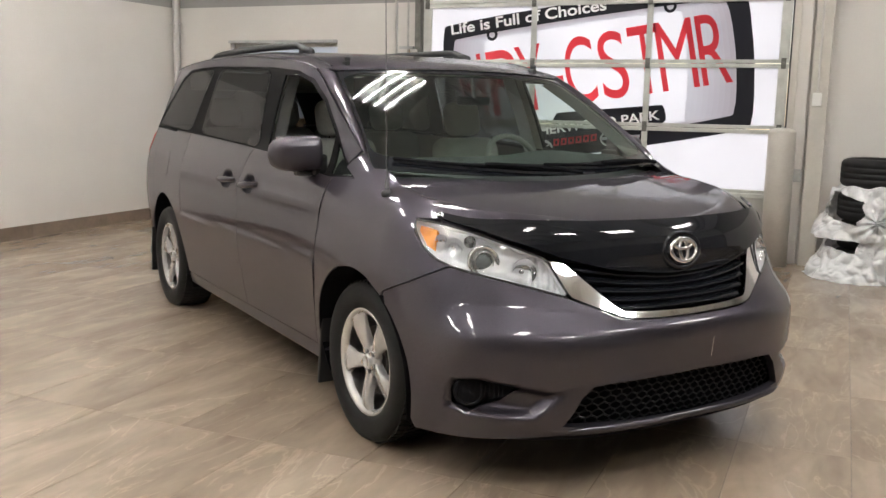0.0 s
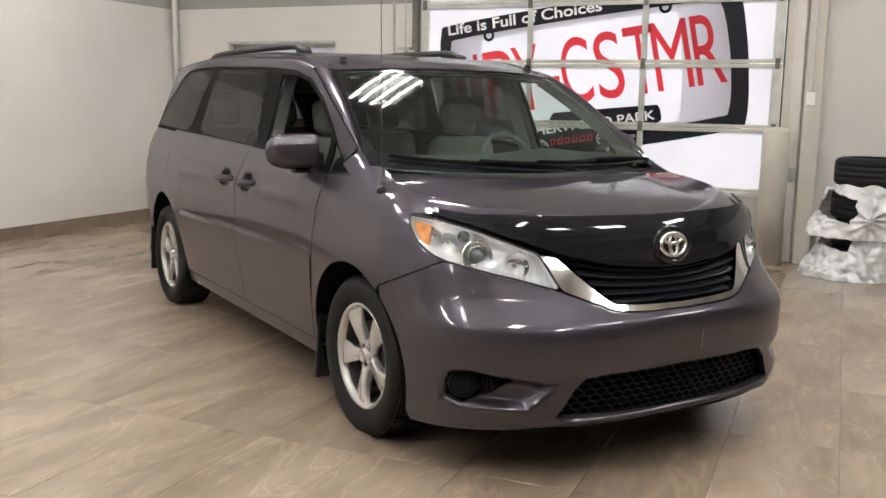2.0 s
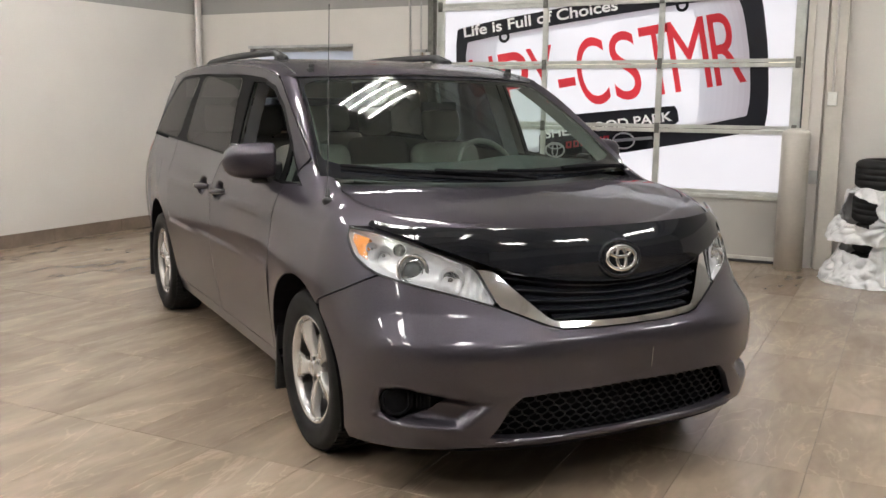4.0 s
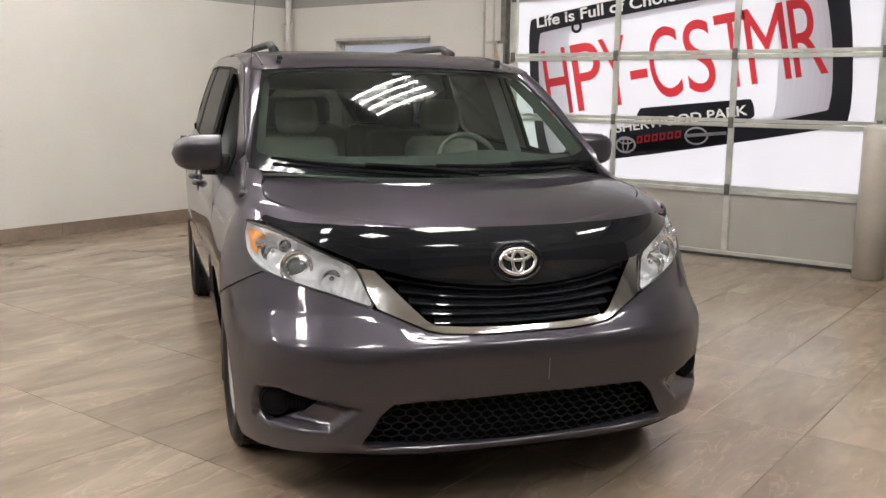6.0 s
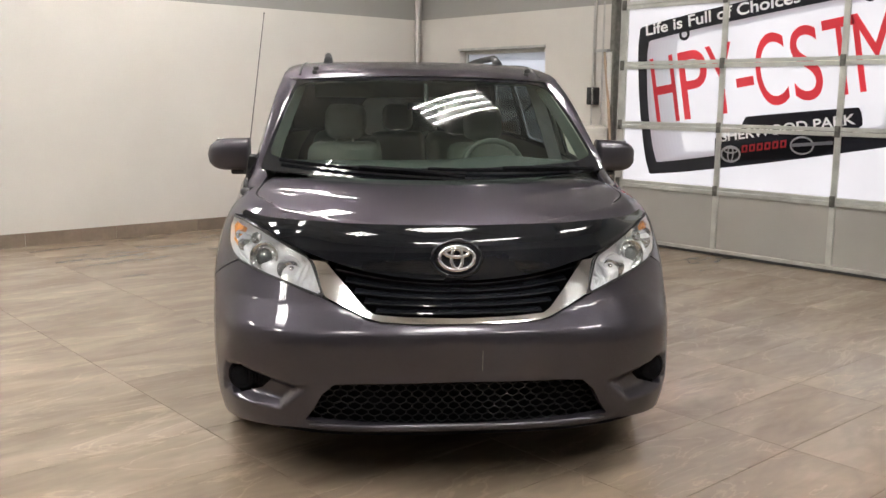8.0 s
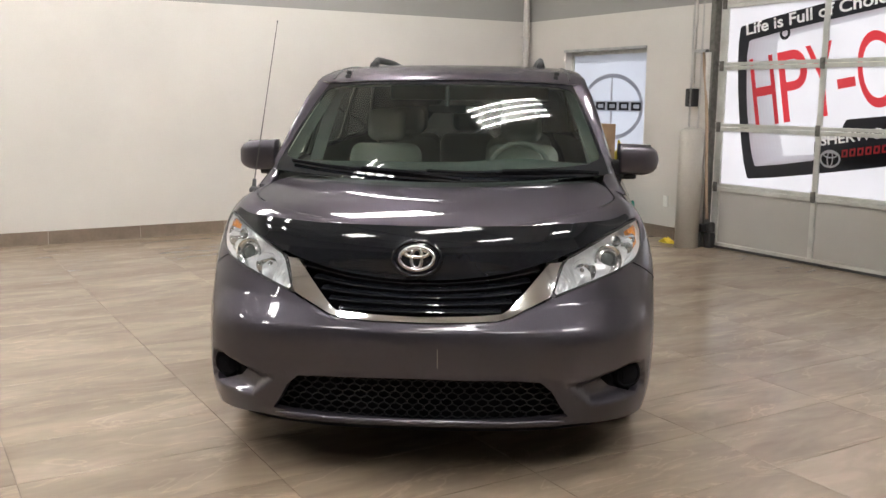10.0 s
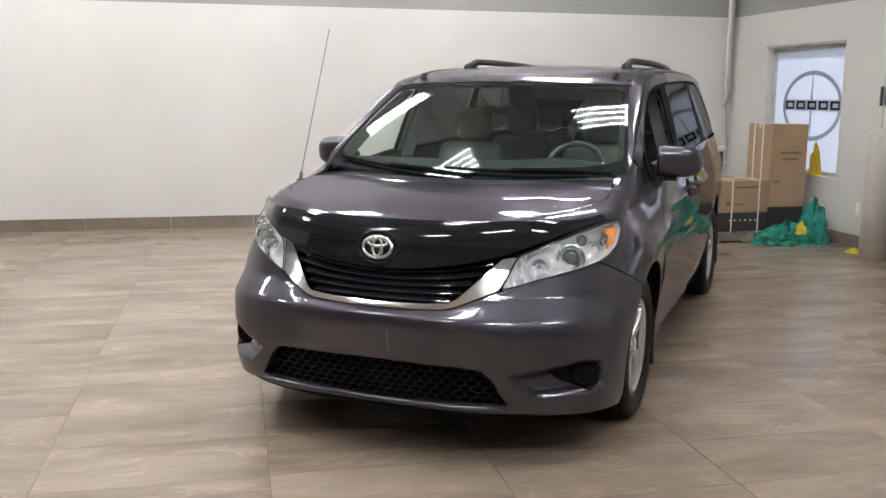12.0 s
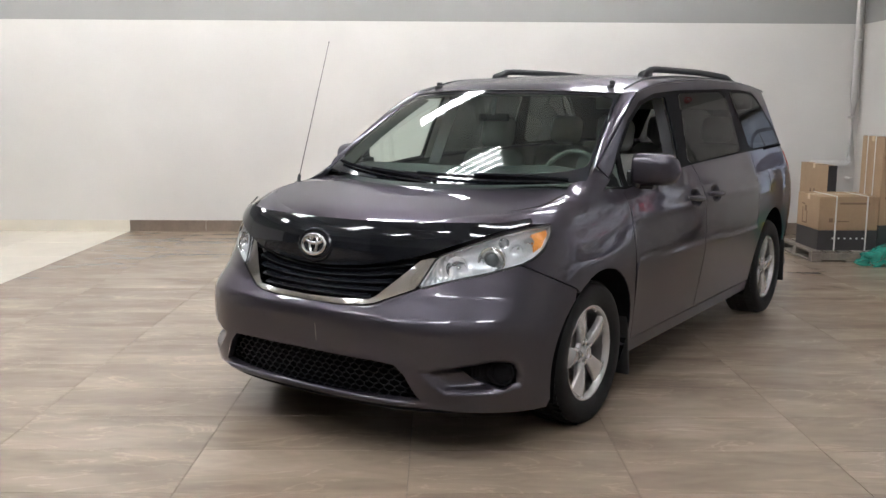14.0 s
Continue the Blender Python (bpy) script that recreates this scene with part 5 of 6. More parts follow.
quarter = [(2.745 + G, belt(2.745)), (2.775 + G, 0.95), (2.775 + G, 0.56)] + [(u, z) for u, z in R_ARCH(172, 8)] + [(3.75, 0.42), (tail_u, 0.42), (tail_u, 1.24), (3.69, 1.238), (3.3, belt(3.3))]
pair("rear_quarter", Skin().sheet(quarter, [], shell, 0.045, flange=0.02), M_PAINT, van, "grey painted rear quarter")
rear_b = [(u, z) for u, z in R_ARCH(8, -22)] + [(3.7, 0.20), (tail_end, 0.22), (tail_end, 0.415), (3.75, 0.415)]
pair("rear_bumper", Skin().sheet(rear_b, [], shell, 0.05, flange=0.02), M_PAINT, van)
pair("tailgate", Skin().sheet([(tail_u + G, 0.42), (tail_end, 0.42), (tail_end, 1.12), (tail_u + G, 1.12)], [], shell, 0.05, flange=0.01), M_PAINT, van)
pair("rear_screen", Skin().sheet([(tail_u - 0.03, 1.13), (tail_end, 1.13), (tail_end, 1.53), (tail_u - 0.03, 1.53)], [], shell, 0.06, flange=0), M_PRIV, van, "dark privacy glass")
pair("tail_lamp", Skin().sheet(rounded([(3.70, 1.195), (3.98, 1.21), (4.14, 0.95), (3.95, 0.92)]), [], shell, 0.03, offset=0.006, flange=0.012), M_RED, van, "red tail lamp")
rocker = [(0.62, 0.295), (2.83, 0.295), (2.83, 0.228), (0.64, 0.220)]
pair("rocker", Skin().sheet(rocker, [], lambda u, z: shell(u, z, 0.006), 0.05, flange=0.06), M_PAINT, van, "grey painted sill")
pair("fuel_flap", Skin().sheet(rounded([(3.10, 1.085), (3.36, 1.075), (3.37, 0.90), (3.12, 0.91)], 0.15), [], shell, 0.04, offset=0.0015, flange=0.002).flipped().flipped(), M_PAINT, van)

pair("door_rail", Skin().sheet(rounded([(3.10, 1.214), (3.66, 1.228), (3.67, 1.244), (3.10, 1.233)], 0.1, 1), [], shell, 0.04, offset=0.004, flange=0.004), M_MATTE, van, "black slot of the sliding door rail")

# glasshouse: painted frame, black trim, panes
DLO = [(0.40, 1.118), (0.54, 1.20), (0.675, 1.315), (0.86, 1.455), (1.055, 1.552), (1.27, 1.596), (1.6, 1.618), (2.5, 1.642), (2.95, 1.642), (3.2, 1.63), (3.31, 1.58), (3.52, 1.41), (3.69, 1.246), (3.3, belt(3.3)), (2.5, belt(2.5)), (1.9, belt(1.9)), (1.37, belt(1.37)), (1.0, belt(1.0)), (0.6, belt(0.6))]
frame_out = [(0.505, 1.162), (0.436, 1.232), (0.46, 1.246), (0.62, 1.342), (0.80, 1.452), (0.95, 1.535), (1.045, 1.583)]
frame_out += [(y - Y0, roof_edge(y)) for y in (0.9, 1.0, 1.15, 1.3, 1.8, 2.4, 2.8, 3.0, 3.1, 3.2, 3.3)] + [(3.62, roof_edge(3.42)), (tail_u - 0.03, 1.59), (tail_u - 0.03, 1.245), (3.71, 1.236)]
frame_out += [(u, belt(u) - 0.002) for u in (3.3, 2.5, 1.9, 1.37, 1.0, 0.6)] + [(0.57, 1.098), (0.405, 1.113)]
DLO2 = [(u, z + (0.0015 if z < 1.27 and u > 0.5 and z < belt(u) + 0.004 else 0)) for u, z in DLO]
pair("side_frame", Skin().sheet(frame_out, [DLO2], shell, 0.04, flange=0.012), M_PAINT, van, "grey painted pillars and roof side")
P_TRI = [(0.435, 1.122), (0.535, 1.178), (0.635, 1.258), (0.608, 1.122)]
P_DOOR = [(0.655, 1.120), (0.685, 1.293), (0.872, 1.437), (1.065, 1.533), (1.26, 1.574), (1.435, 1.578), (1.368, 1.186), (1.0, 1.152)]
P_SLIDE = rounded([(1.645, 1.607), (2.52, 1.628), (2.545, 1.226), (1.51, 1.192)], 0.06, 2)
P_QUART = rounded([(2.635, 1.63), (3.16, 1.617), (3.30, 1.56), (3.50, 1.40), (3.635, 1.252), (2.765, 1.232)], 0.08, 2)
pair("window_trim", Skin().sheet(DLO, [P_TRI, P_DOOR, P_SLIDE, P_QUART], shell, 0.05, offset=-0.005, flange=0.012), M_PILLARFILM, van, "black window trim and pillar covers")
pair("vent_glass", Skin().sheet(P_TRI, [], shell, 0.05, offset=-0.010, flange=0), M_GLASS, van, "clear fixed side pane")
pair("slider_glass", Skin().sheet(P_SLIDE, [], shell, 0.06, offset=-0.003, flange=0), M_PRIV, van, "dark privacy glass")
pair("quarter_glass", Skin().sheet(P_QUART, [], shell, 0.06, offset=-0.003, flange=0), M_PRIV, van, "dark privacy glass")


def roof(s, t):
    """s from -1 to 1 across, t from 0 at the windscreen to 1 at the tail."""
    sn, cs = math.sin(s * math.pi / 2), math.cos(s * math.pi / 2)
    n = 2.5
    k = (abs(sn) ** n + max(cs, 0) ** n) ** (-1 / n)
    q = min(1.0, abs(k * sn) * 1.06)
    y0 = 0.700 + 0.130 * q * q
    y = y0 + (3.36 + 0.19 * (1 - q ** 4) - y0) * t
    ze = roof_edge(y)
    xe = side_x(min(y, Y1), ze)
    x = xe * k * sn
    p = Vector((x, y, ze + (roof_mid(y) - ze) * k * cs))
    if t > 0.15:
        return tuple(p)
    x0 = x
    c = min(1.0, abs(x0) / 0.685)
    g = Vector(glass_front(math.copysign(c, x0), 1.0)) + Vector((0, -0.004, 0.005))
    over = abs(x0) - 0.685
    if over > 0:
        g += Vector((math.copysign(over, x0), 0.045 * over / 0.08, 0.012 * over / 0.08))
    y_ = 0.700 + 0.130 * q * q
    z_ = roof_edge(y_) + (roof_mid(y_) - roof_edge(y_)) * k * cs
    w = 1 - ease(t / 0.15)
    y1, z1, f = y + (g.y - y_) * w, p.z + (g.z - z_) * w, abs(s) ** 8
    return (x, y1, z1 + (roof_edge(y1) - z1) * f)


def roof_skin():
    sk = Skin()
    nu, nv = 40, 48
    for j in range(nv + 1):
        for i in range(nu + 1):
            s, t = -1 + 2 * i / nu, j / nv
            p = Vector(roof(s, t))
            h = 1e-3
            s2 = max(-0.995, min(0.995, s))
            n = (Vector(roof(s2 + h, t)) - Vector(roof(s2 - h, t))).cross(Vector(roof(s2, t + h)) - Vector(roof(s2, t - h))).normalized()
            sk.v.append(p)
            sk.n.append(n if n.z > 0 else -n)
    for j in range(nv):
        for i in range(nu):
            a = j * (nu + 1) + i
            sk.f.append([a, a + 1, a + nu + 2, a + nu + 1])
    return sk


roof_skin().link("roof", M_WETPAINT, van, "grey painted roof")
for s in (0.62, -0.62):
    bm = bmesh.new()
    tube(bm, [Vector(roof(s, t)) + Vector((0, 0, 0.001)) for t in np.linspace(0.03, 0.97, 30)], 0.006, 6)
    part("roof_ditch", bm, M_BLACK, van)
# roof end
pair("roof_end", Skin().sheet([(tail_u - 0.03, 1.53), (tail_end, 1.53), (tail_end, 1.68), (tail_u - 0.03, 1.61)], [], shell, 0.05, flange=0), M_PAINT, van)

# windscreen with its black band
band_out = [(-1, 0.0), (-0.5, 0), (0, 0), (0.5, 0), (1, 0.0), (1, 0.5), (1, 1.0), (0.5, 1), (0, 1), (-0.5, 1), (-1, 1.0), (-1, 0.5)]
view = rounded([(-0.982, 0.095), (0, 0.085), (0.982, 0.095), (0.982, 0.5), (0.978, 0.962), (0, 0.952), (-0.978, 0.962), (-0.982, 0.5)], 0.12, 2)
Skin().sheet(band_out, [view], glass_front, 0.07, offset=0.001, flange=0.004, up=Vector((0, -1, 1))).link("windscreen_band", M_GLOSSBLK, van, "black ceramic band round the windscreen")
Skin().sheet(view, [], glass_front, 0.07, offset=0.0, flange=0, up=Vector((0, -1, 1))).link("windscreen", M_GLASS, van, "clear windscreen")

# painted pillars between the door frame and the windscreen
def a_pillar(r, q):
    """r from 0 at the glass to 1 at the door frame, q from the cowl to the roof."""
    g = Vector(glass_front(1.0, q)) + Vector((0.0, 0.004, -0.004))
    y = PILLAR_Y(q)
    e = Vector(shell(y - Y0, PILLAR_Z(q), 0.002))
    m = (g + e) / 2 + Vector((0.35, -0.5, 0.5)) * 0.28 * (e - g).length
    return g * (1 - r) ** 2 + m * 2 * r * (1 - r) + e * r * r


PILLAR_Y = curve([(0.0, 0.225), (0.2, 0.345), (0.42, 0.49), (0.66, 0.655), (0.85, 0.78), (1.0, 0.885)])
PILLAR_Z = curve([(0.0, 1.23), (0.2, 1.303), (0.42, 1.392), (0.66, 1.492), (0.85, 1.558), (1.0, 1.604)])
pair("a_pillar", Skin().sheet([(0, 0.0), (0.5, 0.0), (1, 0.0), (1, 0.25), (1, 0.5), (1, 0.75), (1, 1.0), (0.5, 1.0), (0, 1.0), (0, 0.75), (0, 0.5), (0, 0.25)], [], a_pillar, 0.08, flange=0), M_PAINT, van, "grey painted windscreen pillar")

# roof rails
for s in (1, -1):
    bm = bmesh.new()
    base = lambda y: Vector((s * 0.53, y, Vector(roof(0.50, (y - 0.76) / 2.75)).z))
    pts = []
    for k in range(25):
        y = 1.50 + 1.80 * k / 24
        e = min(k, 24 - k) / 24
        pts.append(base(y) + Vector((0, 0, 0.004 + 0.036 * ease(e / 0.10))))
    tube(bm, pts, lambda t: 0.021 + 0.005 * (1 - ease(min(t, 1 - t) / 0.1)), 10)
    for y in (1.58, 3.22):
        box(bm, s * 0.53 - 0.018, s * 0.53 + 0.018, y - 0.06, y + 0.06, base(y).z - 0.02, base(y).z + 0.03, bevel=0.008)
    part("roof_rail", bm, M_BLACK, van, "black roof rail", smooth=True)
    bm = boxes((s * 0.594 - 0.013, s * 0.594 + 0.013, 0.885, 0.935, 1.622, 1.646), (s * 0.594 - 0.008, s * 0.594 + 0.022, 0.90, 0.925, 1.646, 1.668), bevel=0.005)
    part("roof_clip", bm, M_BLACK, van, "small black clip at the roof front")

# headlamps
def lamp(s):
    mir = (lambda u, z: shell(u, z)) if s > 0 else (lambda u, z: (-shell(u, z)[0],) + shell(u, z)[1:])
    L = rounded(LAMP, 0.12, 1)
    body = Skin().sheet(L, [], mir, 0.009, offset=-0.036, flange=-0.033,
                        dent=lambda u, z: ease(edge_gap((u, z), L) / 0.03) * 0.5 * (z - 0.81 - 0.28 * (u + 0.7)) + 0.011 * (2 / math.pi) ** 2 * math.asin(math.sin(u * 58 + z * 20)) * math.asin(math.sin(z * 62 - u * 8)) + 0.004 * math.sin(u * 260) * ease((-0.56 - u) / 0.06)).link("headlamp", M_LAMPBACK, van, "clear headlamp with a round projector and an amber corner")
    c, n = Skin().surface(mir, -0.445, 0.867)
    n = n if n.y < 0 else -n
    d = (n + Vector((0, -1.2, 0))).normalized()
    q = d.to_track_quat('X', 'Z').to_matrix().to_4x4()
    m = Matrix.Translation(c - n * 0.018) @ q
    bm = bmesh.new()
    lathe(bm, [(0.064, -0.02), (0.062, 0.002), (0.055, 0.004), (0.046, -0.012), (0.040, -0.012), (0.039, 0.004), (0.036, 0.006), (0.034, -0.01)], 32, 'X')
    part("projector_ring", bm, M_CHROME, body, smooth=True, at=m)
    bm = bmesh.new()
    bmesh.ops.create_uvsphere(bm, u_segments=24, v_segments=14, radius=0.035, matrix=Matrix.Translation((-0.018, 0, 0)))
    part("projector_lens", bm, M_PROJ, body, "dark glass projector lens", smooth=True, at=m)
    for uu, zz, r in ((-0.585, 0.835, 0.050), (-0.325, 0.912, 0.036), (-0.375, 0.935, 0.024), (-0.27, 0.935, 0.022)):
        c, n = Skin().surface(mir, uu, zz)
        n = n if n.y < 0 else -n
        q = (n + Vector((0, -0.8, 0))).normalized().to_track_quat('X', 'Z').to_matrix().to_4x4()
        bm = bmesh.new()
        lathe(bm, [(r, 0.02), (r * 0.8, -0.01), (r * 0.4, -0.025), (0.001, -0.028)], 24, 'X')
        bmesh.ops.create_uvsphere(bm, u_segments=12, v_segments=8, radius=r * 0.22, matrix=Matrix.Translation((-0.01, 0, 0)))
        part("reflector_cup", bm, M_CHROME, body, smooth=True, at=Matrix.Translation(c - n * 0.020) @ q)
    Skin().sheet([(-0.172, 0.985), (-0.245, 0.972), (-0.262, 0.893), (-0.225, 0.912), (-0.178, 0.962)], [], mir, 0.02, offset=-0.018, flange=0.02, dent=lambda u, z: 0.002 * math.sin(u * 400)).link("turn_signal", M_AMBER, body, "amber turn signal")
    bm = bmesh.new()
    tube(bm, [Vector(mir(u, z)) * 1.0 for u, z in dense(L, 0.04)], 0.0045, 6, True)
    part("lamp_seal", bm, M_BLACK, body)
    Skin().sheet(L, [], mir, 0.03, offset=0.002, flange=0).link("lamp_cover", M_LENS, body, "clear lamp cover")


M_LAMPBACK = mat("bright_reflector", (0.97, 0.97, 0.98), rough=0.13, metal=0.22, bump=0.25, bump_scale=60, spec=1.0)
M_PROJ = mat("projector_glass", (0.06, 0.065, 0.07), rough=0.03, coat=1.0, spec=0.9)
lamp(1)
lamp(-1)

# wheels
def wheel():
    w = part("wheel", rod(bmesh.new(), (-0.18, 0, 0), (-0.06, 0, 0), 0.10, 24), M_DISC, van)
    bm = bmesh.new()
    prof = [(0.222, -0.205), (0.25, -0.225), (0.31, -0.232), (0.332, -0.222), (0.347, -0.20), (0.3515, -0.16), (0.3515, -0.07), (0.348, -0.02), (0.335, 0.008), (0.31, 0.018), (0.262, 0.014), (0.235, -0.002), (0.228, -0.012)]
    lathe(bm, prof, 72, 'X')
    part("tyre", bm, M_RUBBER, w, "black rubber tyre", smooth=True)
    bm = bmesh.new()
    for k in range(66):
        a = 2 * math.pi * k / 66
        for x0, x1, sk in ((-0.205, -0.165, 0.2), (-0.155, -0.115, -0.3), (-0.105, -0.065, 0.3), (-0.055, -0.012, -0.2)):
            rr = 0.3525 if -0.17 < x0 < -0.06 else 0.349
            m = Matrix.Rotation(a, 4, 'X') @ Matrix.Translation(((x0 + x1) / 2, 0, rr)) @ Matrix.Rotation(sk, 4, 'Z') @ Matrix.Diagonal((x1 - x0, 0.021, 0.008, 1))
            bmesh.ops.create_cube(bm, size=1, matrix=m)
    part("tread", bm, M_RUBBER, w)
    bm = bmesh.new()
    lathe(bm, [(0.208, -0.03), (0.212, -0.012), (0.222, -0.004), (0.232, 0.0), (0.237, -0.006), (0.230, -0.02)], 72, 'X')
    part("rim", bm, M_RIM, w, "silver five-spoke alloy rim", smooth=True)
    bm = bmesh.new()
    lathe(bm, [(0.10, -0.18), (0.185, -0.18), (0.195, -0.10), (0.208, -0.031)], 72, 'X')
    # barrel colour carries the shade seen between the spokes
    part("barrel", bm, M_BARREL, w, "inner barrel of the rim, darkened as shade", smooth=True)
    for k in range(5):
        bm = bmesh.new()
        # radius, half width, face height, depth, how far the ridge lies to one side
        secs = [(0.040, 0.032, -0.030, 0.03, 0.0), (0.066, 0.030, -0.022, 0.034, 0.1), (0.10, 0.033, -0.014, 0.036, 0.25), (0.14, 0.040, -0.008, 0.034, 0.5), (0.18, 0.050, -0.006, 0.030, 0.7), (0.205, 0.060, -0.008, 0.026, 0.7), (0.224, 0.074, -0.012, 0.018, 0.6)]
        rings = []
        for r, hw, x, th, sd in secs:
            pr = [(-hw, x - th), (-hw * 0.97, x - 0.012), (-hw * 0.90, x - 0.003), (-hw * (0.5 + 0.3 * sd), x), (hw * 0.1, x - 0.004 * sd * 2), (hw * 0.55, x - 0.009 * sd * 2), (hw * 0.90, x - 0.004 - 0.010 * sd * 2), (hw * 0.97, x - 0.012 - 0.010 * sd), (hw, x - th)]
            sw = 0.016 * (r / 0.22)
            rings.append([bm.verts.new((xx, yy + sw, math.sqrt(max(r * r - (yy * 0.8) ** 2, 0.0009)))) for yy, xx in pr])
        for a, b in zip(rings, rings[1:]):
            for j in range(8):
                bm.faces.new((a[j], b[j], b[j + 1], a[j + 1]))
        bmesh.ops.recalc_face_normals(bm, faces=bm.faces)
        bmesh.ops.transform(bm, matrix=Matrix.Rotation(2 * math.pi * k / 5 + 0.3, 4, 'X'), verts=bm.verts)
        part("spoke", bm, M_RIM, w, smooth=True)
    bm = bmesh.new()
    lathe(bm, [(0.070, -0.050), (0.066, -0.030), (0.052, -0.028), (0.036, -0.028), (0.034, -0.012), (0.030, -0.008), (0.022, -0.007), (0.020, -0.010), (0.001, -0.010)], 40, 'X')
    part("hub_cap", bm, M_RIM, w, smooth=True)
    for k in range(5):
        a = 2 * math.pi * (k + 0.5) / 5 + 0.3
        at = (0.050 * math.sin(a), 0.050 * math.cos(a))
        # solid black plug: the shade of a lug recess put into colour
        part("lug_shade", rod(bmesh.new(), (-0.05, *at), (-0.0265, *at), 0.0155, 14), M_BLACK, w)
        part("lug_nut", rod(bmesh.new(), (-0.035, *at), (-0.014, *at), 0.0095, 6), M_CHROME, w)
    bm = bmesh.new()
    lathe(bm, [(0.05, -0.07), (0.15, -0.07), (0.152, -0.09)], 40, 'X')
    part("brake_disc", bm, M_DISC, w)
    return w


w0 = wheel()
w0.matrix_basis = pose(0.944, 0, 0.338)
for x, y, rz, rx in ((0.938, 3.03, 0, 40), (-0.944, 0, 180, 15), (-0.938, 3.03, 180, 60)):
    copy_thing(w0, pose(x, y, 0.338, 0, 0, rz) @ pose(0, 0, 0, rx, 0, 0))

# wheel wells, underside, mud flaps
for s in (1, -1):
    for cy, a, b in ((0.0, 0.429, 0.412), (3.03, 0.427, 0.442)):
        bm = bmesh.new()
        ring = []
        for k in range(25):
            t = math.pi * (-0.12 + 1.24 * k / 24)
            yy, zz = cy + a * math.cos(t), 0.345 + b * math.sin(t)
            ring.append([bm.verts.new((s * x, yy, zz)) for x in (0.60, shell(yy - Y0, zz)[0] - 0.003)])
        for p, q in zip(ring, ring[1:]):
            bm.faces.new((p[0], q[0], q[1], p[1]))
        bm.faces.new([r[0] for r in ring])
        part("wheel_well", bm, M_MATTE, van, "black wheel arch liner")
        y1 = cy + 0.43
        bm = boxes((s * 0.86 - 0.095, s * 0.86 + 0.095, y1 - 0.02, y1 + 0.0, 0.12 if cy == 0 else 0.165, 0.50), bevel=0.006)
        part("mud_flap", bm, M_BLACK, van, "black mud flap behind the wheel", at=Matrix.Translation((0, y1, 0.5)) @ Matrix.Rotation(radians(6), 4, 'X') @ Matrix.Translation((0, -y1, -0.5)))
part("underbody", boxes((-0.6, 0.6, -0.75, 3.95, 0.20, 0.30), (-0.86, 0.86, 0.5, 2.55, 0.20, 0.30), (-0.86, 0.86, 3.5, 3.9, 0.22, 0.30), bevel=0.02), M_BLACK, van, "black underside")
# added plate that blocks the bright floor from view through the intake
chin = [Vector(nose(v, 0.25)) for v in np.linspace(-1.1, 1.1, 45)]
Skin().sheet([(p.x * 0.965, p.y + 0.022) for p in chin] + [(0.7, -0.42), (-0.7, -0.42)], [], lambda x, y: (x, y, 0.246), 0.08, flange=0.03, up=Vector((0, 0, 1))).link("closing_plate", M_MATTE, van, "added black plate closing off light under the intake")

# mirrors
for s in (1, -1):
    bm = bmesh.new()
    rings = []
    nx, na = 14, 28
    for i in range(nx + 1):
        t = i / nx
        x = 0.922 + 0.222 * t
        k = (1 - max(0, (t - 0.25) / 0.75) ** 4.0) ** 0.5 if t < 1 else 0.02
        h, d = 0.083 * (0.95 + 0.05 * k) * max(k, 0.02), 0.092 * max(k, 0.02)
        rise = 0.012 * (1 - t)
        ring = []
        for j in range(na):
            a = 2 * math.pi * j / na
            ca, sa = math.cos(a), math.sin(a)
            e = 0.60
            yy = d * math.copysign(abs(ca) ** e, ca)
            zz = h * math.copysign(abs(sa) ** e, sa)
            if yy > 0:
                yy *= 0.55
            ring.append(bm.verts.new((s * x, 0.545 + 0.05 * t * 0.6 + yy + 0.02, 1.198 + zz + rise * 0.5)))
        rings.append(ring)
    for p, q in zip(rings, rings[1:]):
        for j in range(na):
            bm.faces.new((p[j], p[(j + 1) % na], q[(j + 1) % na], q[j]))
    bm.faces.new(rings[0][::-1])
    bm.faces.new(rings[-1])
    bmesh.ops.recalc_face_normals(bm, faces=bm.faces)
    mm = part("door_mirror", bm, M_PAINT, van, "grey painted door mirror", smooth=True)
    bm = bmesh.new()
    box(bm, *sorted((s * 0.90, s * 1.02)), 0.53, 0.60, 1.098, 1.13, bevel=0.012)
    box(bm, *sorted((s * 0.88, s * 0.95)), 0.50, 0.62, 1.10, 1.20, bevel=0.015)
    part("mirror_foot", bm, M_BLACK, mm, "black mirror foot")
    bm = boxes((min(s * 0.945, s * 1.10), max(s * 0.945, s * 1.10), 0.600, 0.606, 1.14, 1.28), bevel=0.002)
    part("mirror_glass", bm, M_CHROME, mm, "mirror glass")

# handles
for s in (1, -1):
    mir = (lambda u, z: shell(u, z)) if s > 0 else (lambda u, z: (-shell(u, z)[0],) + shell(u, z)[1:])
    for uc, tilt in ((1.505, -0.02), (1.855, -0.015)):
        cup = cup_outline(uc)
        Skin().sheet(cup, [], mir, 0.012, flange=0, dent=lambda u, z: 0.032 * ease(edge_gap((u, z), cup) / 0.04) if inside((u, z), cup) else 0.0).link("handle_cup", M_PAINT, van, "recessed cup behind the door handle")
        bm = bmesh.new()
        tube(bm, [Vector(mir(uc - 0.13 + 0.26 * t, 1.015 + tilt * t)) + Vector((s * (0.003 + 0.026 * math.sin(math.pi * t) ** 0.5), 0, -0.012)) for t in np.linspace(0, 1, 16)], lambda t: 0.012 + 0.007 * math.sin(math.pi * t), 10)
        part("door_handle", bm, M_PAINT, van, "grey door handle", smooth=True)

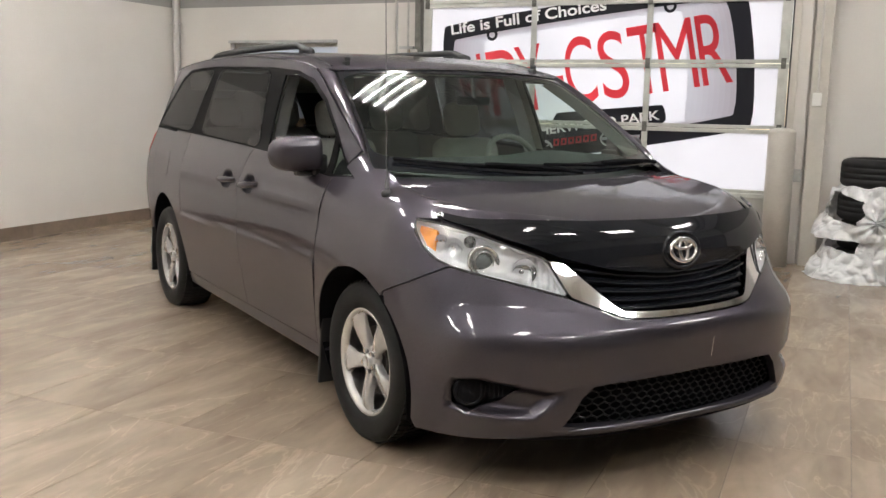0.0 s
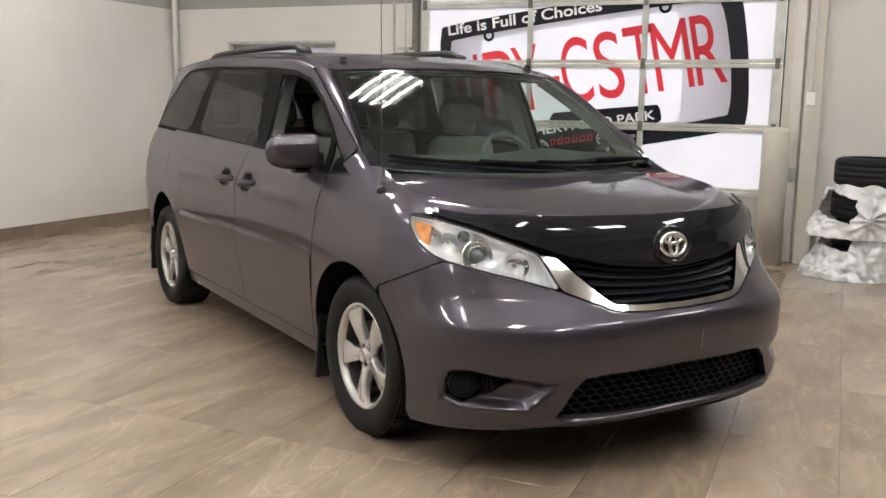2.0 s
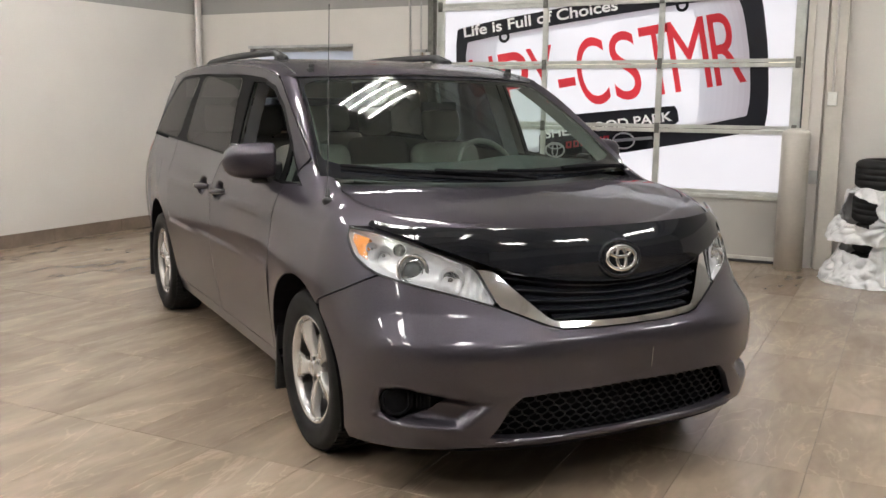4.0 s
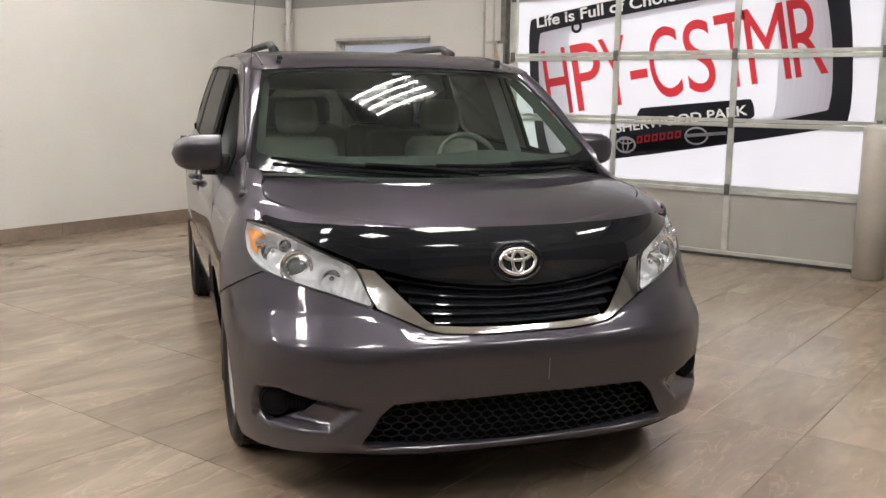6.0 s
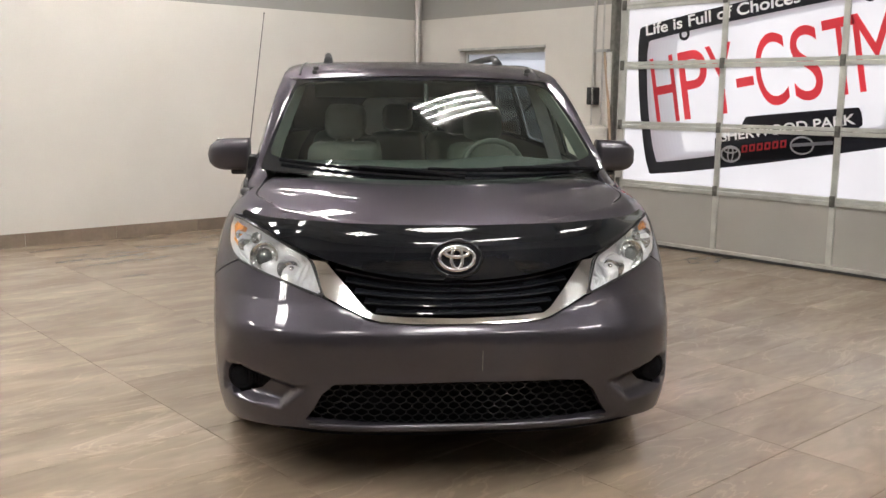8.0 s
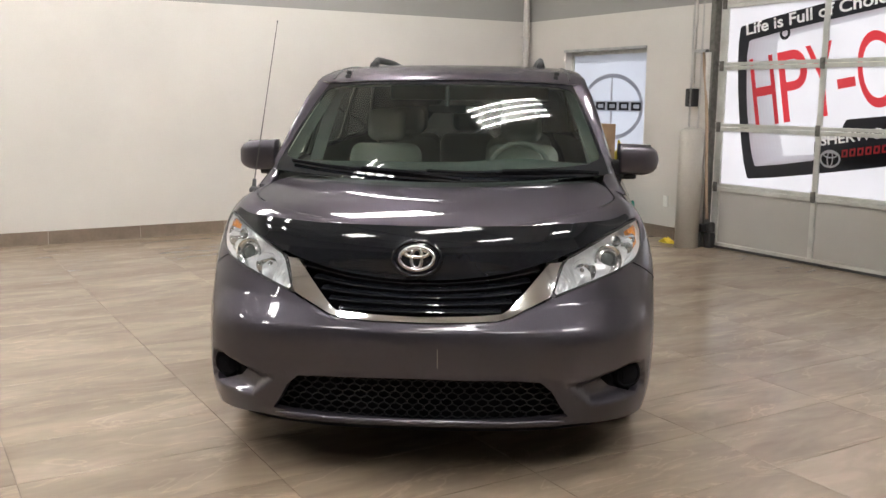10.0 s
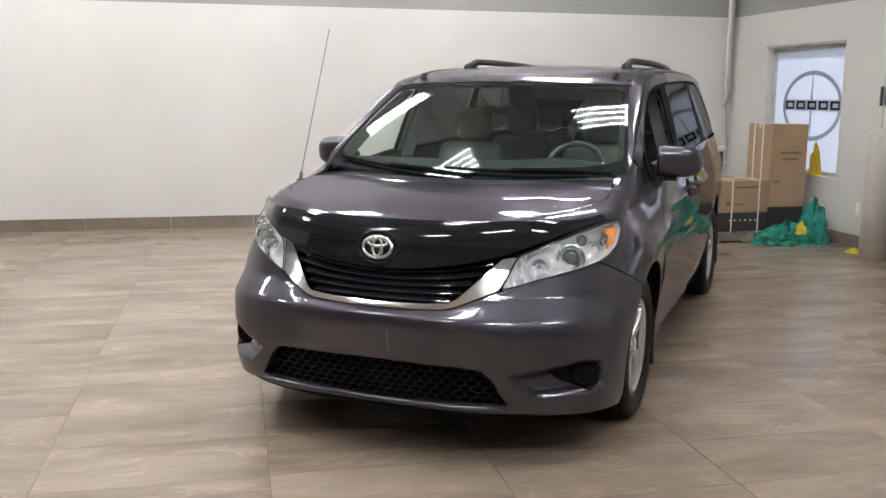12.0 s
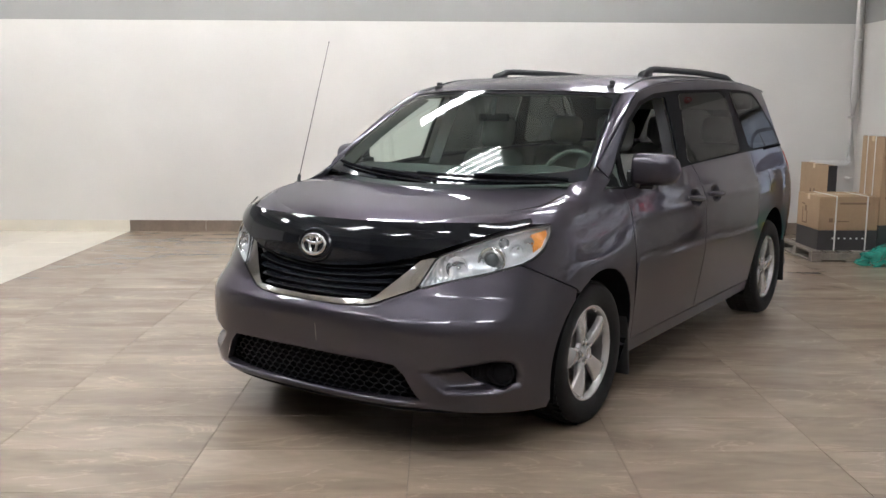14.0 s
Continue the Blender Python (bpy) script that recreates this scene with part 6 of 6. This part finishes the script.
# aerial on the right wing
bm = bmesh.new()
rod(bm, (-0.886, -0.085, 1.05), (-0.882, -0.075, 1.125), 0.013, 12, 0.009)
bmesh.ops.create_uvsphere(bm, u_segments=16, v_segments=8, radius=0.024, matrix=Matrix.Translation((-0.884, -0.082, 1.070)) @ Matrix.Diagonal((1, 1.2, 0.9, 1)))
aerial = part("aerial", bm, M_BLACK, van, "thin black aerial mast", smooth=True)
bm = bmesh.new()
rod(bm, (-0.882, -0.075, 1.12), (-0.799, 0.101, 1.878), 0.0028, 6, 0.0018)
bmesh.ops.create_uvsphere(bm, u_segments=8, v_segments=6, radius=0.004, matrix=Matrix.Translation((-0.799, 0.101, 1.878)))
part("aerial_mast", bm, M_DARK, aerial)

# wipers
def on_glass(p, q, lift):
    return Vector(glass_front(p, q)) + Vector((0, -0.6, 0.8)) * lift


for p0, q0, p1, q1, pa in ((-0.90, 0.075, 0.02, 0.012, -0.18), (-0.06, 0.065, 0.80, 0.016, 0.52)):
    bm = bmesh.new()
    tube(bm, [on_glass(p0 + (p1 - p0) * t, q0 + (q1 - q0) * t, 0.018) for t in np.linspace(0, 1, 20)], 0.008, 6)
    wp = part("wiper", bm, M_MATTE, van, "black windscreen wiper")
    bm = bmesh.new()
    pm = (p0 + p1) / 2
    tube(bm, [on_glass(pm + (p1 + 0.12 - pm) * t, (q0 + q1) / 2 * (1 - t) - 0.02 * t, 0.032 + 0.012 * math.sin(math.pi * t)) for t in np.linspace(0, 1, 10)], 0.011, 6)
    part("wiper_arm", bm, M_MATTE, wp)

# ---- the van's cabin ----
def cushion(name, x0, x1, y0, y1, z0, z1, r, material, parent, at=None, label=""):
    bm = boxes((x0, x1, y0, y1, z0, z1))
    bmesh.ops.bevel(bm, geom=bm.edges[:], offset=r, segments=4, affect='EDGES', profile=0.5)
    return part(name, bm, material, parent, label, smooth=True, at=at)


def seat(x, y):
    base = cushion("seat", x - 0.25, x + 0.25, y - 0.52, y + 0.02, 0.58, 0.76, 0.07, M_FABRIC, van, label="grey cloth seat")
    lean = Matrix.Translation((x, y, 0.70)) @ Matrix.Rotation(radians(-16), 4, 'X')
    cushion("seat_back", -0.225, 0.225, -0.08, 0.08, 0.0, 0.555, 0.078, M_FABRIC, base, lean)
    cushion("headrest", -0.12, 0.12, -0.065, 0.055, 0.57, 0.775, 0.058, M_FABRIC, base, lean)
    bm = bmesh.new()
    for s in (-0.05, 0.05):
        rod(bm, (s, 0, 0.5), (s, 0, 0.62), 0.006, 8)
    part("headrest_post", bm, M_CHROME, base, at=lean)


for sx in (-0.43, 0.42):
    seat(sx, 1.20)
for sx in (-0.40, 0.40):
    seat(sx, 2.15)
for sx in (-0.45, 0.0, 0.45):
    seat(sx, 3.05)
part("cabin_floor", boxes((-0.86, 0.86, 0.3, 3.85, 0.30, 0.36)), M_TRIM_IN, van)
# door linings and inner pillars
inner = lambda u, z: shell(u, z, 0.045)
pair("door_lining", Skin().sheet([(0.70, 0.36), (0.60, 0.80), (0.5, 0.85), (0.5, 1.095), (1.37, 1.16), (2.5, 1.20), (3.9, 1.22), (3.9, 0.85), (2.75, 0.85), (2.70, 0.36)], [], inner, 0.12, flange=0), M_TRIM_IN, van, "grey inner door lining")
pair("pillar_lining", Skin().sheet([(0.36, 1.13), (0.62, 1.32), (0.95, 1.52), (1.25, 1.60), (1.5, 1.62), (1.5, 1.17), (1.38, 1.165), (1.44, 1.588), (1.27, 1.585), (1.065, 1.545), (0.86, 1.446), (0.67, 1.305), (0.46, 1.125)], [], lambda u, z: shell(u, z, 0.028), 0.05, flange=0), M_HEADLINER, van, "light pillar lining")
pair("pillar_side", Skin().sheet([(0.05, 1.13), (0.125, 1.13), (0.125, 1.60), (0.05, 1.60)], [], lambda d, z: shell(1.405 + 0.14 * (z - 1.165) + 0.35 * d, z, d), 0.05, flange=0, up=Vector((0, -1, 0))), M_PILLARGREY, van, "light grey inner pillar cover")
sk = roof_skin()
sk.v = [p - n * 0.035 if abs(p.x) < 0.70 else p - n * 0.02 for p, n in zip(sk.v, sk.n)]
sk.link("headliner", M_HEADLINER, van, "light grey headliner")
# added block: keeps light out of the gap between roof and rear screen
part("rear_header", boxes((-0.66, 0.66, 3.36, 3.40, 1.50, 1.635), bevel=0.01), M_HEADLINER, van, "added block that stops light over the rear screen")
for s in (1, -1):
    def trim(p, q):
        g = Vector(glass_front(s * p, q))
        k = (0.985 - p) / 0.06
        return g + Vector((0, 0.012 + 0.075 * k, -0.012 - 0.02 * k))
    Skin().sheet([(0.985, 0.02), (0.985, 0.5), (0.985, 0.97), (0.93, 0.97), (0.93, 0.5), (0.93, 0.02)], [], trim, 0.05, flange=0.0, up=Vector((0, -1, 1))).link("pillar_trim", M_PILLAR, van, "light pillar trim behind the windscreen")
# dashboard
M_STEER = mat("grey_rim_leather", (0.20, 0.195, 0.185), rough=0.5, grain=0.06, grain_scale=200)
sk = Skin().sheet(sym([(0.0, 0.0), (0.45, 0.045), (0.80, 0.20), (0.80, 0.60), (0.45, 0.60), (0.0, 0.56)]), [], lambda x, y: (x, y + 0.02, 1.112 + 0.068 * ease(y / 0.4) - 0.10 * max(0, (y - 0.46) / 0.15) ** 2 + (0.03 * math.exp(-((x - 0.4) / 0.22) ** 2 - ((y - 0.5) / 0.12) ** 2))), 0.05, flange=0.0, up=Vector((0, 0, 1)))
sk.link("dashboard", M_DASH, van, "dark dashboard")
cushion("dash_front", -0.82, 0.82, 0.46, 0.62, 0.55, 1.05, 0.05, M_TRIM_IN, van)
cushion("console", -0.14, 0.14, 0.50, 0.85, 0.40, 0.98, 0.05, M_TRIM_IN, van)
bm = bmesh.new()
tube(bm, [(0.172 * math.cos(a), 0.172 * math.sin(a), 0) for a in np.linspace(0, 2 * math.pi, 48, endpoint=False)], 0.016, 10, True)
wheel_m = Matrix.Translation((0.40, 0.80, 1.112)) @ Matrix.Rotation(radians(62), 4, 'X')
sw = part("steering_wheel", bm, M_STEER, van, "light grey steering wheel", smooth=True, at=wheel_m)
cushion("wheel_hub", -0.08, 0.08, -0.07, 0.06, -0.05, 0.01, 0.025, M_TRIM_IN, sw)
bm = bmesh.new()
for a in (0.1, math.pi - 0.1, -math.pi / 2):
    rod(bm, (0.05 * math.cos(a), 0.05 * math.sin(a), -0.015), (0.18 * math.cos(a), 0.18 * math.sin(a), 0), 0.018, 8)
part("wheel_spoke", bm, M_TRIM_IN, sw)
cushion("inner_mirror", -0.10, 0.10, 0.61, 0.63, 1.435, 1.48, 0.009, M_MATTE, van, label="black inner mirror")
bm = bmesh.new()
rod(bm, (0, 0.61, 1.47), (0, 0.64, 1.57), 0.012, 8)
part("mirror_stalk", bm, M_BLACK, van)

# ---- floors, tile by tile ----
TX, TY = 0.4605, 0.925
# second box: unseen floor, added in brown to darken the bumper's reflections
floor = thing("floor", boxes((WX, EX, FY, NY + 0.1, -0.1, -0.0035), (-3.55, EX, SY, FY - 0.0005, -0.1, -0.0035)), M_GROUT, "brown-grey stone-look tiles with thin joints", "floor", kind="structure")
near, far = [], []
tile_bm = boxes((-TX / 2 + 0.0012, TX / 2 - 0.0012, -TY / 2 + 0.0012, TY / 2 - 0.0012, -0.012, 0.0), bevel=0.0012)
tile_me = mesh_of("tile", tile_bm, M_TILE)
far_bm = bmesh.new()
for i in range(-18, 19):
    for j in range(-12, 7):
        cx, cy = 0.222 - TX / 2 + TX * i, 4.025 + TY / 2 + TY * j
        x0, x1, y0, y1 = cx - TX / 2, cx + TX / 2, cy - TY / 2, cy + TY / 2
        low = SY if x0 > -3.55 else FY
        if x1 < WX or x0 > EX or y1 < low or y0 > NY:
            continue
        whole = x0 >= WX and x1 <= EX and y0 >= low and y1 <= NY
        if whole and -7.1 < cx < 3.2 and 0.4 < cy < 8.2:
            t = new("tile", tile_me)
            t.parent = floor
            t.location = (cx, cy, 0)
        else:
            cl = (max(x0, WX) + 0.0012, min(x1, EX) - 0.0012, max(y0, low) + 0.0012, min(y1, NY + 0.05) - 0.0012)
            if cl[1] - cl[0] > 0.01 and cl[3] - cl[2] > 0.01:
                box(far_bm, *cl, -0.012, 0.0)
part("tile_rest", far_bm, M_TILE, floor)["kind"] = "stuff"
lf = thing("floor", boxes((WX, -3.555, SY, FY - 0.002, -0.1, -0.003)), M_GROUT, "polished ivory tiles", "floor", kind="structure")
lt_bm = boxes((-0.4855, 0.4855, -0.4485, 0.4485, -0.012, 0.0), bevel=0.001)
lt_me = mesh_of("tile", lt_bm, M_LTILE)
for i in range(4):
    for j in range(8):
        t = new("tile", lt_me)
        t.parent = lf
        t.location = (WX + 0.487 + 0.974 * i, FY - 0.452 - 0.9 * j, 0)
